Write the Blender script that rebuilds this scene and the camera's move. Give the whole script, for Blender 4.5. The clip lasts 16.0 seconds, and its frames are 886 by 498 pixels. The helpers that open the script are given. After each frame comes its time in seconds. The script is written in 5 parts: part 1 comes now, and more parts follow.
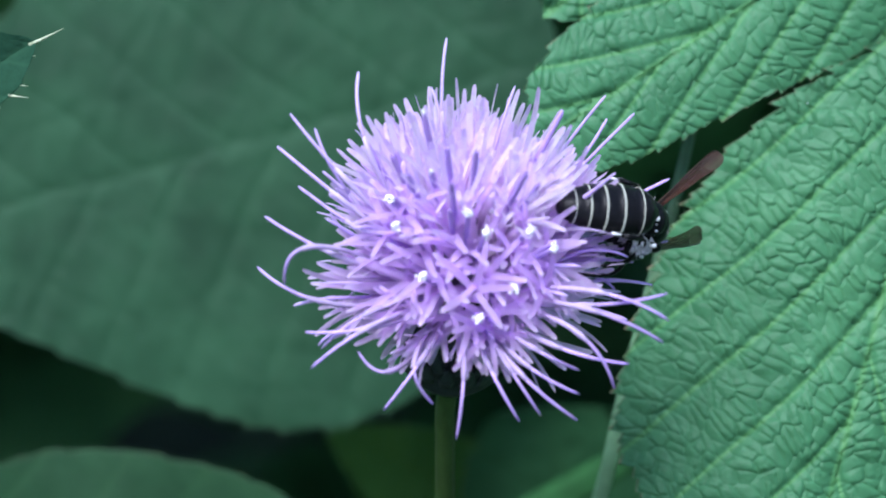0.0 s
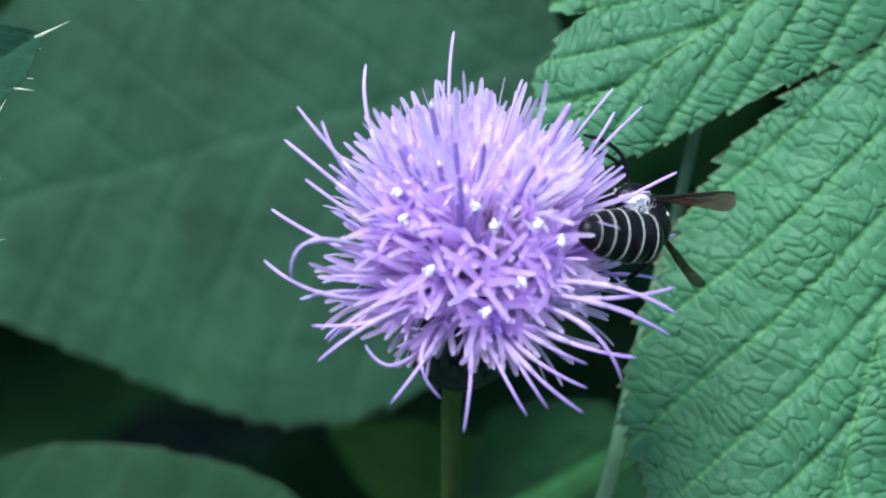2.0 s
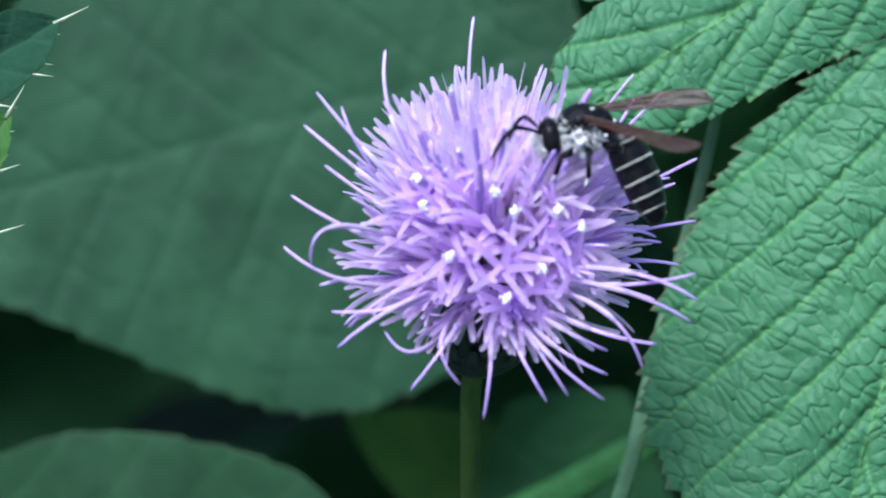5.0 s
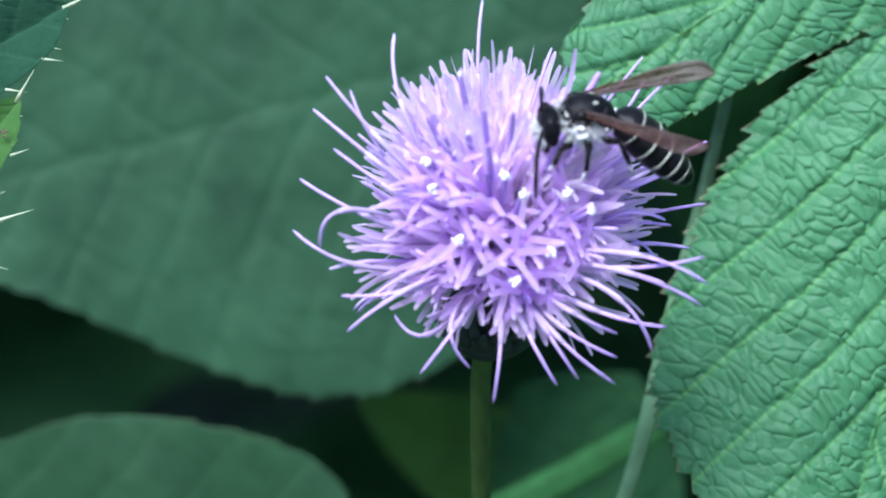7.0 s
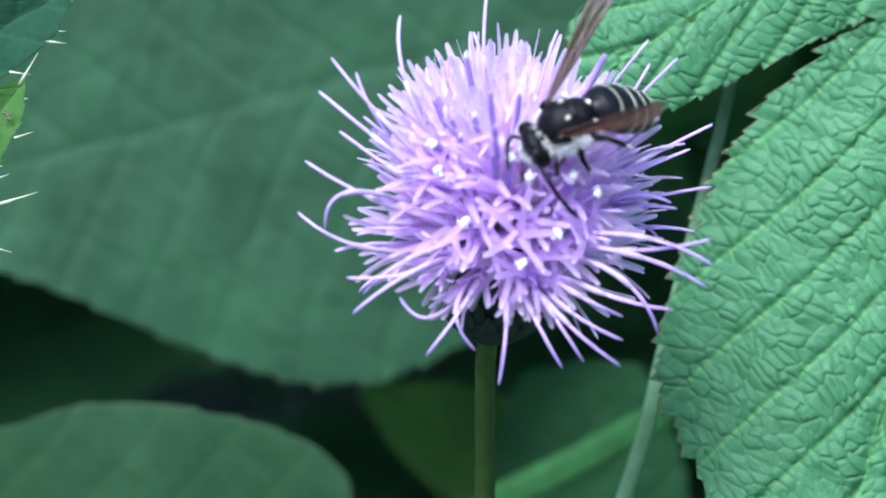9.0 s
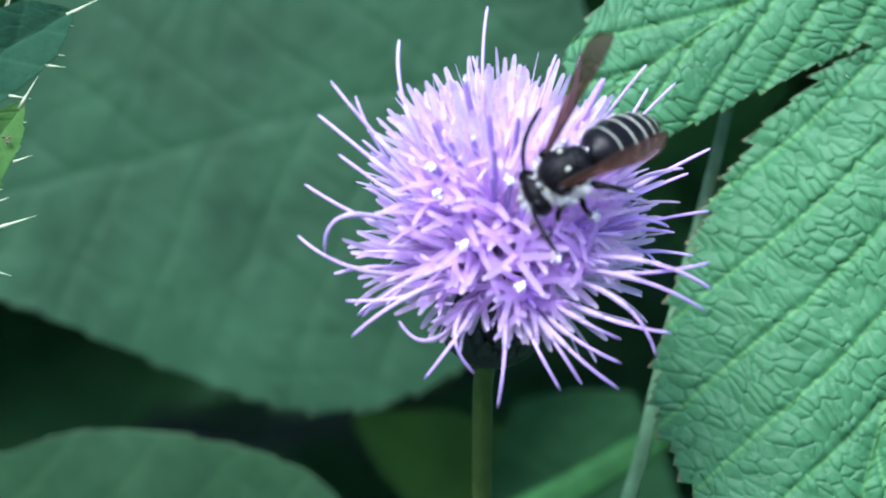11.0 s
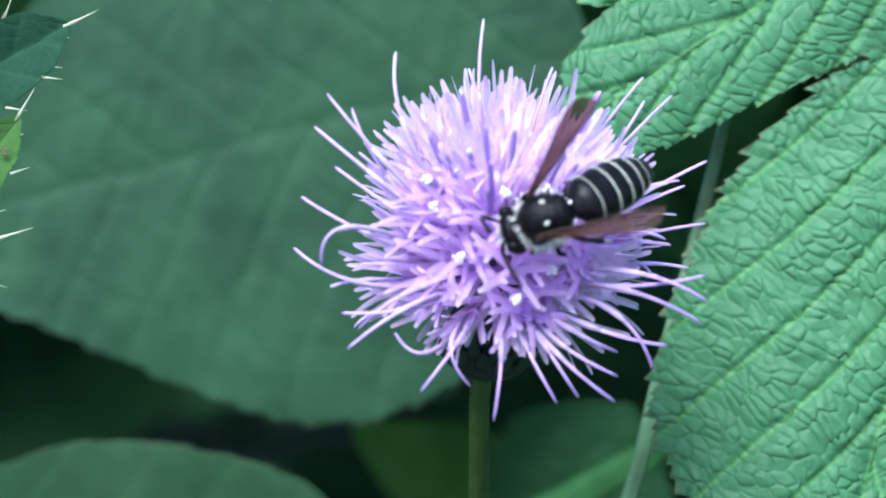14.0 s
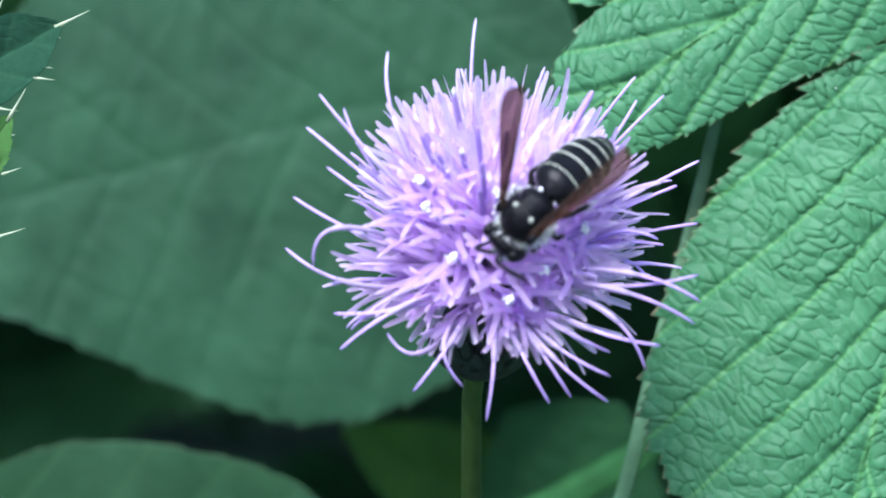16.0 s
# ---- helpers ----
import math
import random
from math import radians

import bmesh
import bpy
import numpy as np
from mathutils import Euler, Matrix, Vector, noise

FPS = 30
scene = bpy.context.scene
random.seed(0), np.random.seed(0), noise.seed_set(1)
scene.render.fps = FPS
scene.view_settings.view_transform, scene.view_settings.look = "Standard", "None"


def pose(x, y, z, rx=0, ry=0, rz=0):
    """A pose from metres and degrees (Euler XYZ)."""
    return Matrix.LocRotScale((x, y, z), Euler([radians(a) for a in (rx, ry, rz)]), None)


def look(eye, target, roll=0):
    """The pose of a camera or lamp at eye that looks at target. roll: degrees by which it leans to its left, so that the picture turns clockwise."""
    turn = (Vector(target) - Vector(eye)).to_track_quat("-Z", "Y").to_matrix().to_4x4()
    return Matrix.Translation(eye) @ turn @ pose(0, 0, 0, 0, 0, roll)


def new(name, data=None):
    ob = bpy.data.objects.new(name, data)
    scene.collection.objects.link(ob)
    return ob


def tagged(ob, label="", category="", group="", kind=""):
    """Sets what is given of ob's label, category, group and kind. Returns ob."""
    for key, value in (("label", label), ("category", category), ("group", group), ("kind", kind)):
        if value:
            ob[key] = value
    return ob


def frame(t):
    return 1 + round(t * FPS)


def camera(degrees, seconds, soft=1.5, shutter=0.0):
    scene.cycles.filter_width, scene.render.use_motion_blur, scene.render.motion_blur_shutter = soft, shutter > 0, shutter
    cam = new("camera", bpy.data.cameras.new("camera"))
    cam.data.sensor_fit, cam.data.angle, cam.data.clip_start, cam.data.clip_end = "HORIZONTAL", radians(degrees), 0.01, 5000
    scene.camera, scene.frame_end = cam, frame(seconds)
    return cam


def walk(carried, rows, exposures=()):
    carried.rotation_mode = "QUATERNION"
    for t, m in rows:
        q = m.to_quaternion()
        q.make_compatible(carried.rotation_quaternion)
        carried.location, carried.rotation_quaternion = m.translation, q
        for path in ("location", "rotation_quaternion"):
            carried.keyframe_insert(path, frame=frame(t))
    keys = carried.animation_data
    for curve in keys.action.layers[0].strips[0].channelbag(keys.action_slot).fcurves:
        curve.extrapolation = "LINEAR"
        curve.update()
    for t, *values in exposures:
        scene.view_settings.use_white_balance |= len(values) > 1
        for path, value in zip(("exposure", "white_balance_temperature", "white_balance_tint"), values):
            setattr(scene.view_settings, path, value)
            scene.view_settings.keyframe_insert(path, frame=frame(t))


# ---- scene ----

MM = 0.001
# The flower head hangs in the air at HEAD_HEIGHT; the camera looks down on it by PITCH degrees.
HEAD_HEIGHT, PITCH, REACH = 0.70, 35.0, 223.0
STAGE = pose(0, 0, HEAD_HEIGHT, -PITCH)


def at(x, y, z, rx=0, ry=0, rz=0):
    """A pose in the slanted stage, in millimetres: x to the right, y away, z up."""
    return STAGE @ pose(x * MM, y * MM, z * MM, rx, ry, rz)


def eye(x, y, z, yaw, pitch, roll):
    return at(x, y - REACH, z) @ pose(0, 0, 0, 0, 0, yaw) @ pose(0, 0, 0, 90 + pitch) @ pose(0, 0, 0, 0, 0, -roll)


cam = camera(16, 16.0, soft=1.9)
cam.data.dof.use_dof = True
cam.data.dof.focus_distance = 0.226
cam.data.dof.aperture_fstop = 31.0
walk(cam, [
    (0, eye(1.656, -0.987, 1.722, -0.168, -0.096, 0.066)),
    (0.5, eye(1.100, -0.507, 1.731, -0.281, -0.096, -0.012)),
    (1, eye(0.984, -0.369, 1.787, -0.253, -0.122, -0.049)),
    (1.5, eye(0.893, -0.496, 1.324, -0.292, -0.028, -0.020)),
    (2, eye(0.813, -0.411, 1.355, -0.259, -0.119, 0.005)),
    (2.5, eye(0.576, -0.180, 1.117, -0.207, -0.090, 0.085)),
    (3, eye(0.554, -0.036, 0.732, -0.066, -0.023, -0.039)),
    (3.5, eye(0.436, -0.406, 0.300, -0.034, 0.064, -0.113)),
    (4, eye(0.045, -0.025, -0.001, -0.049, 0.066, -0.017)),
    (6.5, eye(1.206, 0.284, 2.445, 0.187, -0.891, 0.067)),
    (7, eye(0.726, 0.226, 1.056, 0.250, -0.593, 0.152)),
    (7.5, eye(-0.173, 0.114, -0.678, 0.095, -0.205, -0.191)),
    (8, eye(-0.040, 0.493, 0.362, 0.147, -0.516, -0.004)),
    (8.5, eye(-0.060, 0.599, 0.080, 0.215, -0.608, 0.050)),
    (9, eye(0.004, 0.746, -0.465, 0.160, -0.510, 0.066)),
    (11.5, eye(-1.260, 0.004, -1.753, -0.184, 0.412, -0.033)),
    (12, eye(-0.987, 0.102, -1.693, 0.162, 0.518, -0.011)),
    (12.5, eye(-1.183, 0.008, -1.133, 0.418, 0.456, -0.010)),
    (13, eye(-0.607, 0.010, -1.083, 0.298, 0.309, -0.039)),
    (13.5, eye(-0.801, -0.073, -1.423, 0.130, 0.373, -0.061)),
    (14, eye(-0.711, 0.078, -1.401, -0.118, 0.385, -0.046)),
    (14.5, eye(-0.981, 0.596, -1.091, -0.227, 0.277, 0.025)),
    (15, eye(-0.781, 0.360, -1.164, -0.184, 0.336, 0.033)),
    (15.5, eye(-0.497, 0.301, -0.907, -0.156, 0.262, 0.060)),
    (16, eye(-0.911, 0.312, -1.220, -0.310, 0.342, 0.034)),
], exposures=[(0, 1.70, 5700, 14), (4, 1.73, 5700, 14), (6.5, 1.92, 5700, 13), (9, 2.10, 5750, 12), (16, 2.09, 5750, 12)])

# ---- light: soft daylight in the shade ----
world = bpy.data.worlds.new("world")
scene.world = world
world.use_nodes = True
wn = world.node_tree.nodes
sky = wn.new("ShaderNodeTexSky")
sky.sky_type = "NISHITA"
sky.sun_disc = False
sky.sun_elevation, sky.sun_rotation = radians(55), radians(200)
wn["Background"].inputs["Strength"].default_value = 0.12
world.node_tree.links.new(sky.outputs[0], wn["Background"].inputs["Color"])
sun = new("sun", bpy.data.lights.new("sun", "SUN"))
sun.data.energy, sun.data.angle, sun.data.color = 2.1, radians(30), (1.0, 0.98, 0.96)
sun.matrix_world = look((-0.27, -0.17, 1.0), (0, 0, 0))


# ---- materials ----
def material(name):
    m = bpy.data.materials.new(name)
    m.use_nodes = True
    return m, m.node_tree.nodes, m.node_tree.links


def noise_ramp(n, l, scale, stops, detail=4, rough=0.6, coord="Object", stretch=None):
    co = n.new("ShaderNodeTexCoord")
    out = co.outputs[coord]
    if stretch:
        mp = n.new("ShaderNodeMapping")
        mp.inputs["Scale"].default_value = stretch
        l.new(out, mp.inputs[0])
        out = mp.outputs[0]
    tx = n.new("ShaderNodeTexNoise")
    tx.inputs["Scale"].default_value, tx.inputs["Detail"].default_value, tx.inputs["Roughness"].default_value = scale, detail, rough
    l.new(out, tx.inputs["Vector"])
    rp = n.new("ShaderNodeValToRGB")
    while len(rp.color_ramp.elements) < len(stops):
        rp.color_ramp.elements.new(0.5)
    for e, (p, c) in zip(rp.color_ramp.elements, stops):
        e.position, e.color = p, (*c, 1)
    l.new(tx.outputs["Fac"], rp.inputs[0])
    return rp.outputs[0], tx.outputs["Fac"]


def mix_colour(n, l, fac, a, b, blend="MIX"):
    mx = n.new("ShaderNodeMix")
    mx.data_type, mx.blend_type = "RGBA", blend
    for value, socket in ((fac, mx.inputs[0]), (a, mx.inputs[6]), (b, mx.inputs[7])):
        if isinstance(value, (int, float)):
            socket.default_value = value
        elif isinstance(value, tuple):
            socket.default_value = (*value, 1)
        else:
            l.new(value, socket)
    return mx.outputs[2]


def random_tint(n, l, colour, amount):
    info = n.new("ShaderNodeObjectInfo")
    hs = n.new("ShaderNodeHueSaturation")
    mr = n.new("ShaderNodeMapRange")
    mr.inputs[3].default_value, mr.inputs[4].default_value = 1 - amount, 1 + amount
    l.new(info.outputs["Random"], mr.inputs[0])
    l.new(mr.outputs[0], hs.inputs["Value"])
    l.new(colour, hs.inputs["Color"])
    return hs.outputs[0]


def finish(m, n, l, colour, rough=0.5, spec=0.4, bump=None, bump_mm=0.1, seep=0.0, sheen=0.0):
    """Principled surface, part of it see-through to light as leaves and petals are."""
    bs, out = n["Principled BSDF"], n["Material Output"]
    bs.inputs["Roughness"].default_value, bs.inputs["Specular IOR Level"].default_value = rough, spec
    bs.inputs["Sheen Weight"].default_value = sheen
    if isinstance(colour, tuple):
        bs.inputs["Base Color"].default_value = (*colour, 1)
    else:
        l.new(colour, bs.inputs["Base Color"])
    normal = None
    if bump is not None:
        bp = n.new("ShaderNodeBump")
        bp.inputs["Strength"].default_value, bp.inputs["Distance"].default_value = 1.0, bump_mm * MM
        l.new(bump, bp.inputs["Height"])
        l.new(bp.outputs[0], bs.inputs["Normal"])
    if seep:
        tr, mx = n.new("ShaderNodeBsdfTranslucent"), n.new("ShaderNodeMixShader")
        if isinstance(colour, tuple):
            tr.inputs[0].default_value = (*colour, 1)
        else:
            l.new(colour, tr.inputs[0])
        mx.inputs[0].default_value = seep
        l.new(bs.outputs[0], mx.inputs[1])
        l.new(tr.outputs[0], mx.inputs[2])
        l.new(mx.outputs[0], out.inputs[0])
    return m


def leaf_material(name, dark, mid, light, vein, rough=0.42, seep=0.2, vein_amount=0.6, spec=0.45):
    m, n, l = material(name)
    big, _ = noise_ramp(n, l, 60, [(0.3, dark), (0.5, mid), (0.72, light)], 3)
    fine, f = noise_ramp(n, l, 1600, [(0.3, (0.78, 0.8, 0.78)), (0.7, (1, 1, 1))], 5)
    c = mix_colour(n, l, 1.0, big, fine, "MULTIPLY")
    at_node = n.new("ShaderNodeAttribute")
    at_node.attribute_name = "vein"
    mul = n.new("ShaderNodeMath")
    mul.operation = "MULTIPLY"
    mul.inputs[1].default_value = vein_amount
    l.new(at_node.outputs["Fac"], mul.inputs[0])
    c = mix_colour(n, l, mul.outputs[0], c, vein)
    edge = n.new("ShaderNodeAttribute")
    edge.attribute_name = "rim"
    c = mix_colour(n, l, edge.outputs["Fac"], c, (0.22, 0.15, 0.09))
    return finish(m, n, l, c, rough, spec, f, 0.08, seep)


ROUND_LEAF = leaf_material("round_leaf", (0.01, 0.042, 0.015), (0.017, 0.062, 0.023), (0.027, 0.086, 0.032), (0.03, 0.088, 0.032), 0.65, 0.12, 0.5, 0.2)
LEAF = leaf_material("bramble_leaf", (0.038, 0.145, 0.058), (0.055, 0.188, 0.079), (0.075, 0.23, 0.097), (0.11, 0.29, 0.08), 0.5, vein_amount=0.5, spec=0.25)
BACK_LEAF = leaf_material("broad_leaf", (0.008, 0.037, 0.015), (0.016, 0.062, 0.026), (0.027, 0.09, 0.04), (0.024, 0.08, 0.035), 0.65, 0.12, 0.12, 0.2)
DIM_LEAF = leaf_material("shade_leaf", (0.038, 0.115, 0.042), (0.052, 0.15, 0.055), (0.068, 0.185, 0.066), (0.068, 0.17, 0.062), 0.75, 0.1, 0.4, 0.1)
OLIVE_LEAF = leaf_material("olive_leaf", (0.05, 0.135, 0.03), (0.07, 0.175, 0.035), (0.1, 0.22, 0.04), (0.06, 0.16, 0.032), 0.8, 0.15, 0.4, 0.08)
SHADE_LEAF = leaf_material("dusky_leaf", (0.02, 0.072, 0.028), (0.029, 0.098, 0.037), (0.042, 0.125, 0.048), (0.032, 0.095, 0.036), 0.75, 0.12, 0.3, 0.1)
THISTLE_DARK = leaf_material("thistle_leaf_dark", (0.009, 0.036, 0.02), (0.014, 0.05, 0.027), (0.024, 0.072, 0.038), (0.03, 0.085, 0.044), 0.8, 0.05, 0.3, 0.06)
THISTLE_PALE = leaf_material("thistle_leaf_pale", (0.026, 0.085, 0.016), (0.042, 0.12, 0.025), (0.066, 0.16, 0.038), (0.1, 0.21, 0.06), 0.7, 0.15, 0.2, 0.15)


def petal_material(name, base, tip, seep=0.3, rough=0.45, low=0.0, high=11.0):
    """Colour runs along the floret from tube to tips; in sleeves, up the head."""
    m, n, l = material(name)
    co, sp, mr = n.new("ShaderNodeTexCoord"), n.new("ShaderNodeSeparateXYZ"), n.new("ShaderNodeMapRange")
    l.new(co.outputs["Object"], sp.inputs[0])
    mr.inputs[1].default_value, mr.inputs[2].default_value = low * MM, high * MM
    l.new(sp.outputs["Z"], mr.inputs[0])
    c = mix_colour(n, l, mr.outputs[0], base, tip)
    streak, f = noise_ramp(n, l, 900, [(0.3, (0.82, 0.8, 0.86)), (0.7, (1, 1, 1))], 3, stretch=(1, 1, 0.12))
    c = mix_colour(n, l, 1.0, c, streak, "MULTIPLY")
    return finish(m, n, l, random_tint(n, l, c, 0.13), rough, 0.15, f, 0.03, seep)


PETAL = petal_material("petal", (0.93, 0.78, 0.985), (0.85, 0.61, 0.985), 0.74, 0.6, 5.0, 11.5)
# Paler copy of PETAL: light on the head's top is put into colour.
PETAL_LIT = petal_material("lit_petal", (0.99, 0.92, 0.985), (0.975, 0.82, 0.985), 0.72, 0.6, 5.0, 11.5)
PETAL_TIP = petal_material("petal_tip", (0.89, 0.72, 0.985), (0.9, 0.74, 0.985), 0.68, 0.55, 5.0, 11.5)
STYLE = petal_material("style", (0.70, 0.52, 0.93), (0.76, 0.62, 0.95), 0.35, 0.45, 7.0, 13.0)
# Darker low on the head: shade there is put into the sleeve colour.
SLEEVE = petal_material("sleeve", (0.46, 0.36, 0.56), (0.66, 0.54, 0.79), 0.25, 0.45, -8.0, 8.0)
ANTHER = petal_material("anther", (0.55, 0.42, 0.78), (0.46, 0.31, 0.70), 0.2, 0.4)


def plain(name, colour, rough=0.5, spec=0.4, grain=800, amount=0.25, bump_mm=0.05, seep=0.0, sheen=0.0, metal=0.0, stretch=None):
    m, n, l = material(name)
    lo, hi = tuple(c * (1 - amount) for c in colour), tuple(min(1, c * (1 + amount)) for c in colour)
    c, f = noise_ramp(n, l, grain, [(0.3, lo), (0.7, hi)], 5, stretch=stretch)
    return finish(m, n, l, c, rough, spec, f, bump_mm, seep, sheen)


POLLEN = plain("pollen", (0.86, 0.85, 0.88), 0.7, 0.3, 4000, 0.06)
BRACT = plain("bract", (0.022, 0.03, 0.028), 0.55, 0.3, 900, 0.5)
STEM = plain("stem", (0.034, 0.066, 0.014), 0.45, 0.4, 700, 0.35, 0.08, stretch=(1, 1, 0.06))
# Grass in two copies: light put into the first colour, shade into the second.
BLADE_LIT = plain("grass_blade", (0.19, 0.38, 0.2), 0.5, 0.4, 700, 0.2, 0.04, 0.4, stretch=(1, 0.05, 1))
BLADE_SHADED = plain("shade_painted_grass_blade", (0.017, 0.07, 0.019), 0.7, 0.08, 700, 0.25, 0.04, 0.1, stretch=(1, 0.05, 1))
SPINE = plain("spine", (0.46, 0.52, 0.34), 0.4, 0.4, 1500, 0.12, 0.01, 0.2)
CHITIN = plain("black_chitin", (0.005, 0.005, 0.006), 0.34, 0.14, 3000, 0.4, 0.03)
CHITIN_MATT = plain("black_pitted_chitin", (0.004, 0.004, 0.005), 0.28, 0.12, 5000, 0.4, 0.08)
BAND = plain("pale_band", (0.34, 0.355, 0.29), 0.6, 0.3, 5000, 0.2, 0.03)
HAIR = plain("pale_hair", (0.62, 0.63, 0.62), 0.8, 0.1, 5000, 0.15, 0.02)
BROWN = plain("brown_mark", (0.10, 0.085, 0.055), 0.8, 0.1, 3000, 0.5)
SOIL = plain("soil", (0.016, 0.03, 0.012), 0.9, 0.2, 60, 0.6, 2.0)


def wing_material():
    """Amber-brown towards the base, smoky grey-brown towards the tip, partly see-through."""
    m, n, l = material("smoky_wing")
    root_c, f = noise_ramp(n, l, 700, [(0.35, (0.035, 0.012, 0.008)), (0.65, (0.075, 0.032, 0.022))], 4, stretch=(0.25, 1, 1))
    tip_c, _ = noise_ramp(n, l, 500, [(0.35, (0.03, 0.02, 0.017)), (0.65, (0.07, 0.05, 0.043))], 4, stretch=(0.3, 1, 1))
    co, sp, mr = n.new("ShaderNodeTexCoord"), n.new("ShaderNodeSeparateXYZ"), n.new("ShaderNodeMapRange")
    l.new(co.outputs["Object"], sp.inputs[0])
    mr.inputs[1].default_value, mr.inputs[2].default_value = 3.0 * MM, 8.0 * MM
    l.new(sp.outputs["X"], mr.inputs[0])
    bs, out = n["Principled BSDF"], n["Material Output"]
    l.new(mix_colour(n, l, mr.outputs[0], root_c, tip_c), bs.inputs["Base Color"])
    bs.inputs["Roughness"].default_value, bs.inputs["Specular IOR Level"].default_value = 0.35, 0.25
    tr, mx = n.new("ShaderNodeBsdfTransparent"), n.new("ShaderNodeMixShader")
    tr.inputs[0].default_value = (0.76, 0.62, 0.58, 1)
    mx.inputs[0].default_value = 0.58
    l.new(bs.outputs[0], mx.inputs[1])
    l.new(tr.outputs[0], mx.inputs[2])
    l.new(mx.outputs[0], out.inputs[0])
    return m


WING = wing_material()
WING_VEIN = plain("wing_vein", (0.03, 0.015, 0.01), 0.4, 0.4, 3000, 0.2)


# ---- mesh helpers: all lengths in millimetres ----
def mesh_from(name, verts, faces, mats, slots=None, smooth=True, attrs=None):
    me = bpy.data.meshes.new(name)
    me.from_pydata([tuple(c * MM for c in v) for v in verts], [], faces)
    for m in mats if isinstance(mats, (list, tuple)) else [mats]:
        me.materials.append(m)
    if slots is not None:
        me.polygons.foreach_set("material_index", slots)
    me.polygons.foreach_set("use_smooth", [smooth] * len(me.polygons))
    for key, values in (attrs or {}).items():
        me.attributes.new(key, "FLOAT", "POINT").data.foreach_set("value", values)
    me.update()
    return me


def part(name, me, parent, m=None, label=""):
    ob = new(name, me)
    ob.parent = parent
    if m is not None:
        ob.matrix_basis = m
    return tagged(ob, label)


def root(name, m, label, category, group="", kind=""):
    ob = new(name)
    ob.matrix_world = m
    ob.empty_display_size = 0.002
    return tagged(ob, label, category, group, kind)


class Shape:
    """Collects tubes, blobs and strips for one mesh."""

    def __init__(self):
        self.v, self.f, self.s = [], [], []

    def tube(self, path, radii, sides=8, flat=1.0, slot=0, side=None, cap=True):
        path = [Vector(p) for p in path]
        base = len(self.v)
        ref = Vector(side) if side else None
        for i, p in enumerate(path):
            d = (path[min(i + 1, len(path) - 1)] - path[max(i - 1, 0)]).normalized()
            if ref is None:
                ref = d.orthogonal()
            u = (ref - d * ref.dot(d)).normalized()
            w = d.cross(u)
            ref = u
            r = radii[i] if isinstance(radii, (list, tuple)) else radii
            for k in range(sides):
                a = 2 * math.pi * k / sides
                self.v.append(p + u * math.cos(a) * r + w * math.sin(a) * r * flat)
        for i in range(len(path) - 1):
            for k in range(sides):
                a, b = base + i * sides + k, base + i * sides + (k + 1) % sides
                self.f.append((a, b, b + sides, a + sides))
                self.s.append(slot)
        if cap:
            self.f.append(tuple(base + k for k in reversed(range(sides))))
            self.f.append(tuple(base + (len(path) - 1) * sides + k for k in range(sides)))
            self.s += [slot, slot]
        return self

    def ribbon(self, path, widths, side, hollow=0.3, slot=0, tip=None):
        """A thin petal strip, slightly hollow along its middle."""
        base, ref = len(self.v), Vector(side)
        for i, p in enumerate(path):
            d = (path[min(i + 1, len(path) - 1)] - path[max(i - 1, 0)]).normalized()
            u = (ref - d * ref.dot(d)).normalized()
            w = d.cross(u)
            for k, h in ((-1.0, hollow), (-0.45, 0.0), (0.45, 0.0), (1.0, hollow)):
                self.v.append(p + u * k * widths[i] + w * h * widths[i])
        for i in range(len(path) - 1):
            for k in range(3):
                a = base + i * 4 + k
                self.f.append((a, a + 1, a + 5, a + 4))
                self.s.append(slot if tip is None or i < len(path) - 3 else tip)
        return self

    def blob(self, centre, size, rings=10, sides=14, slot=0, turn=None, lump=0.0, seed=0):
        base = len(self.v)
        c = Vector(centre)
        for i in range(rings + 1):
            th = math.pi * i / rings
            for k in range(sides):
                ph = 2 * math.pi * k / sides
                v = Vector((math.cos(th), math.sin(th) * math.cos(ph), math.sin(th) * math.sin(ph)))
                if lump:
                    v = v * (1 + lump * noise.noise(v * 2.3 + Vector((seed, 0, 0))))
                v = Vector((v.x * size[0], v.y * size[1], v.z * size[2]))
                self.v.append(c + (turn @ v if turn else v))
        for i in range(rings):
            for k in range(sides):
                a, b = base + i * sides + k, base + i * sides + (k + 1) % sides
                self.f.append((a, a + sides, b + sides, b))
                self.s.append(slot)
        return self

    def mesh(self, name, mats, smooth=True):
        return mesh_from(name, self.v, self.f, mats, self.s, smooth)


# ---- leaves ----
def worley(px, py, seed):
    """Distance to the nearest cell wall of an uneven mosaic with unit cells."""
    ix, iy = np.floor(px).astype(int), np.floor(py).astype(int)
    f1, f2 = np.full(px.shape, 9.0), np.full(px.shape, 9.0)
    for dx in (-1, 0, 1):
        for dy in (-1, 0, 1):
            cx, cy = ix + dx, iy + dy
            h = np.sin(cx * 127.1 + cy * 311.7 + seed * 17.3) * 43758.5453
            g = np.sin(cx * 269.5 + cy * 183.3 + seed * 31.7) * 24634.6345
            qx, qy = cx + 0.02 + 0.96 * (h - np.floor(h)), cy + 0.02 + 0.96 * (g - np.floor(g))
            d = np.hypot(px - qx, py - qy)
            f2 = np.where(d < f1, f1, np.minimum(f2, d))
            f1 = np.minimum(f1, d)
    return f2 - f1


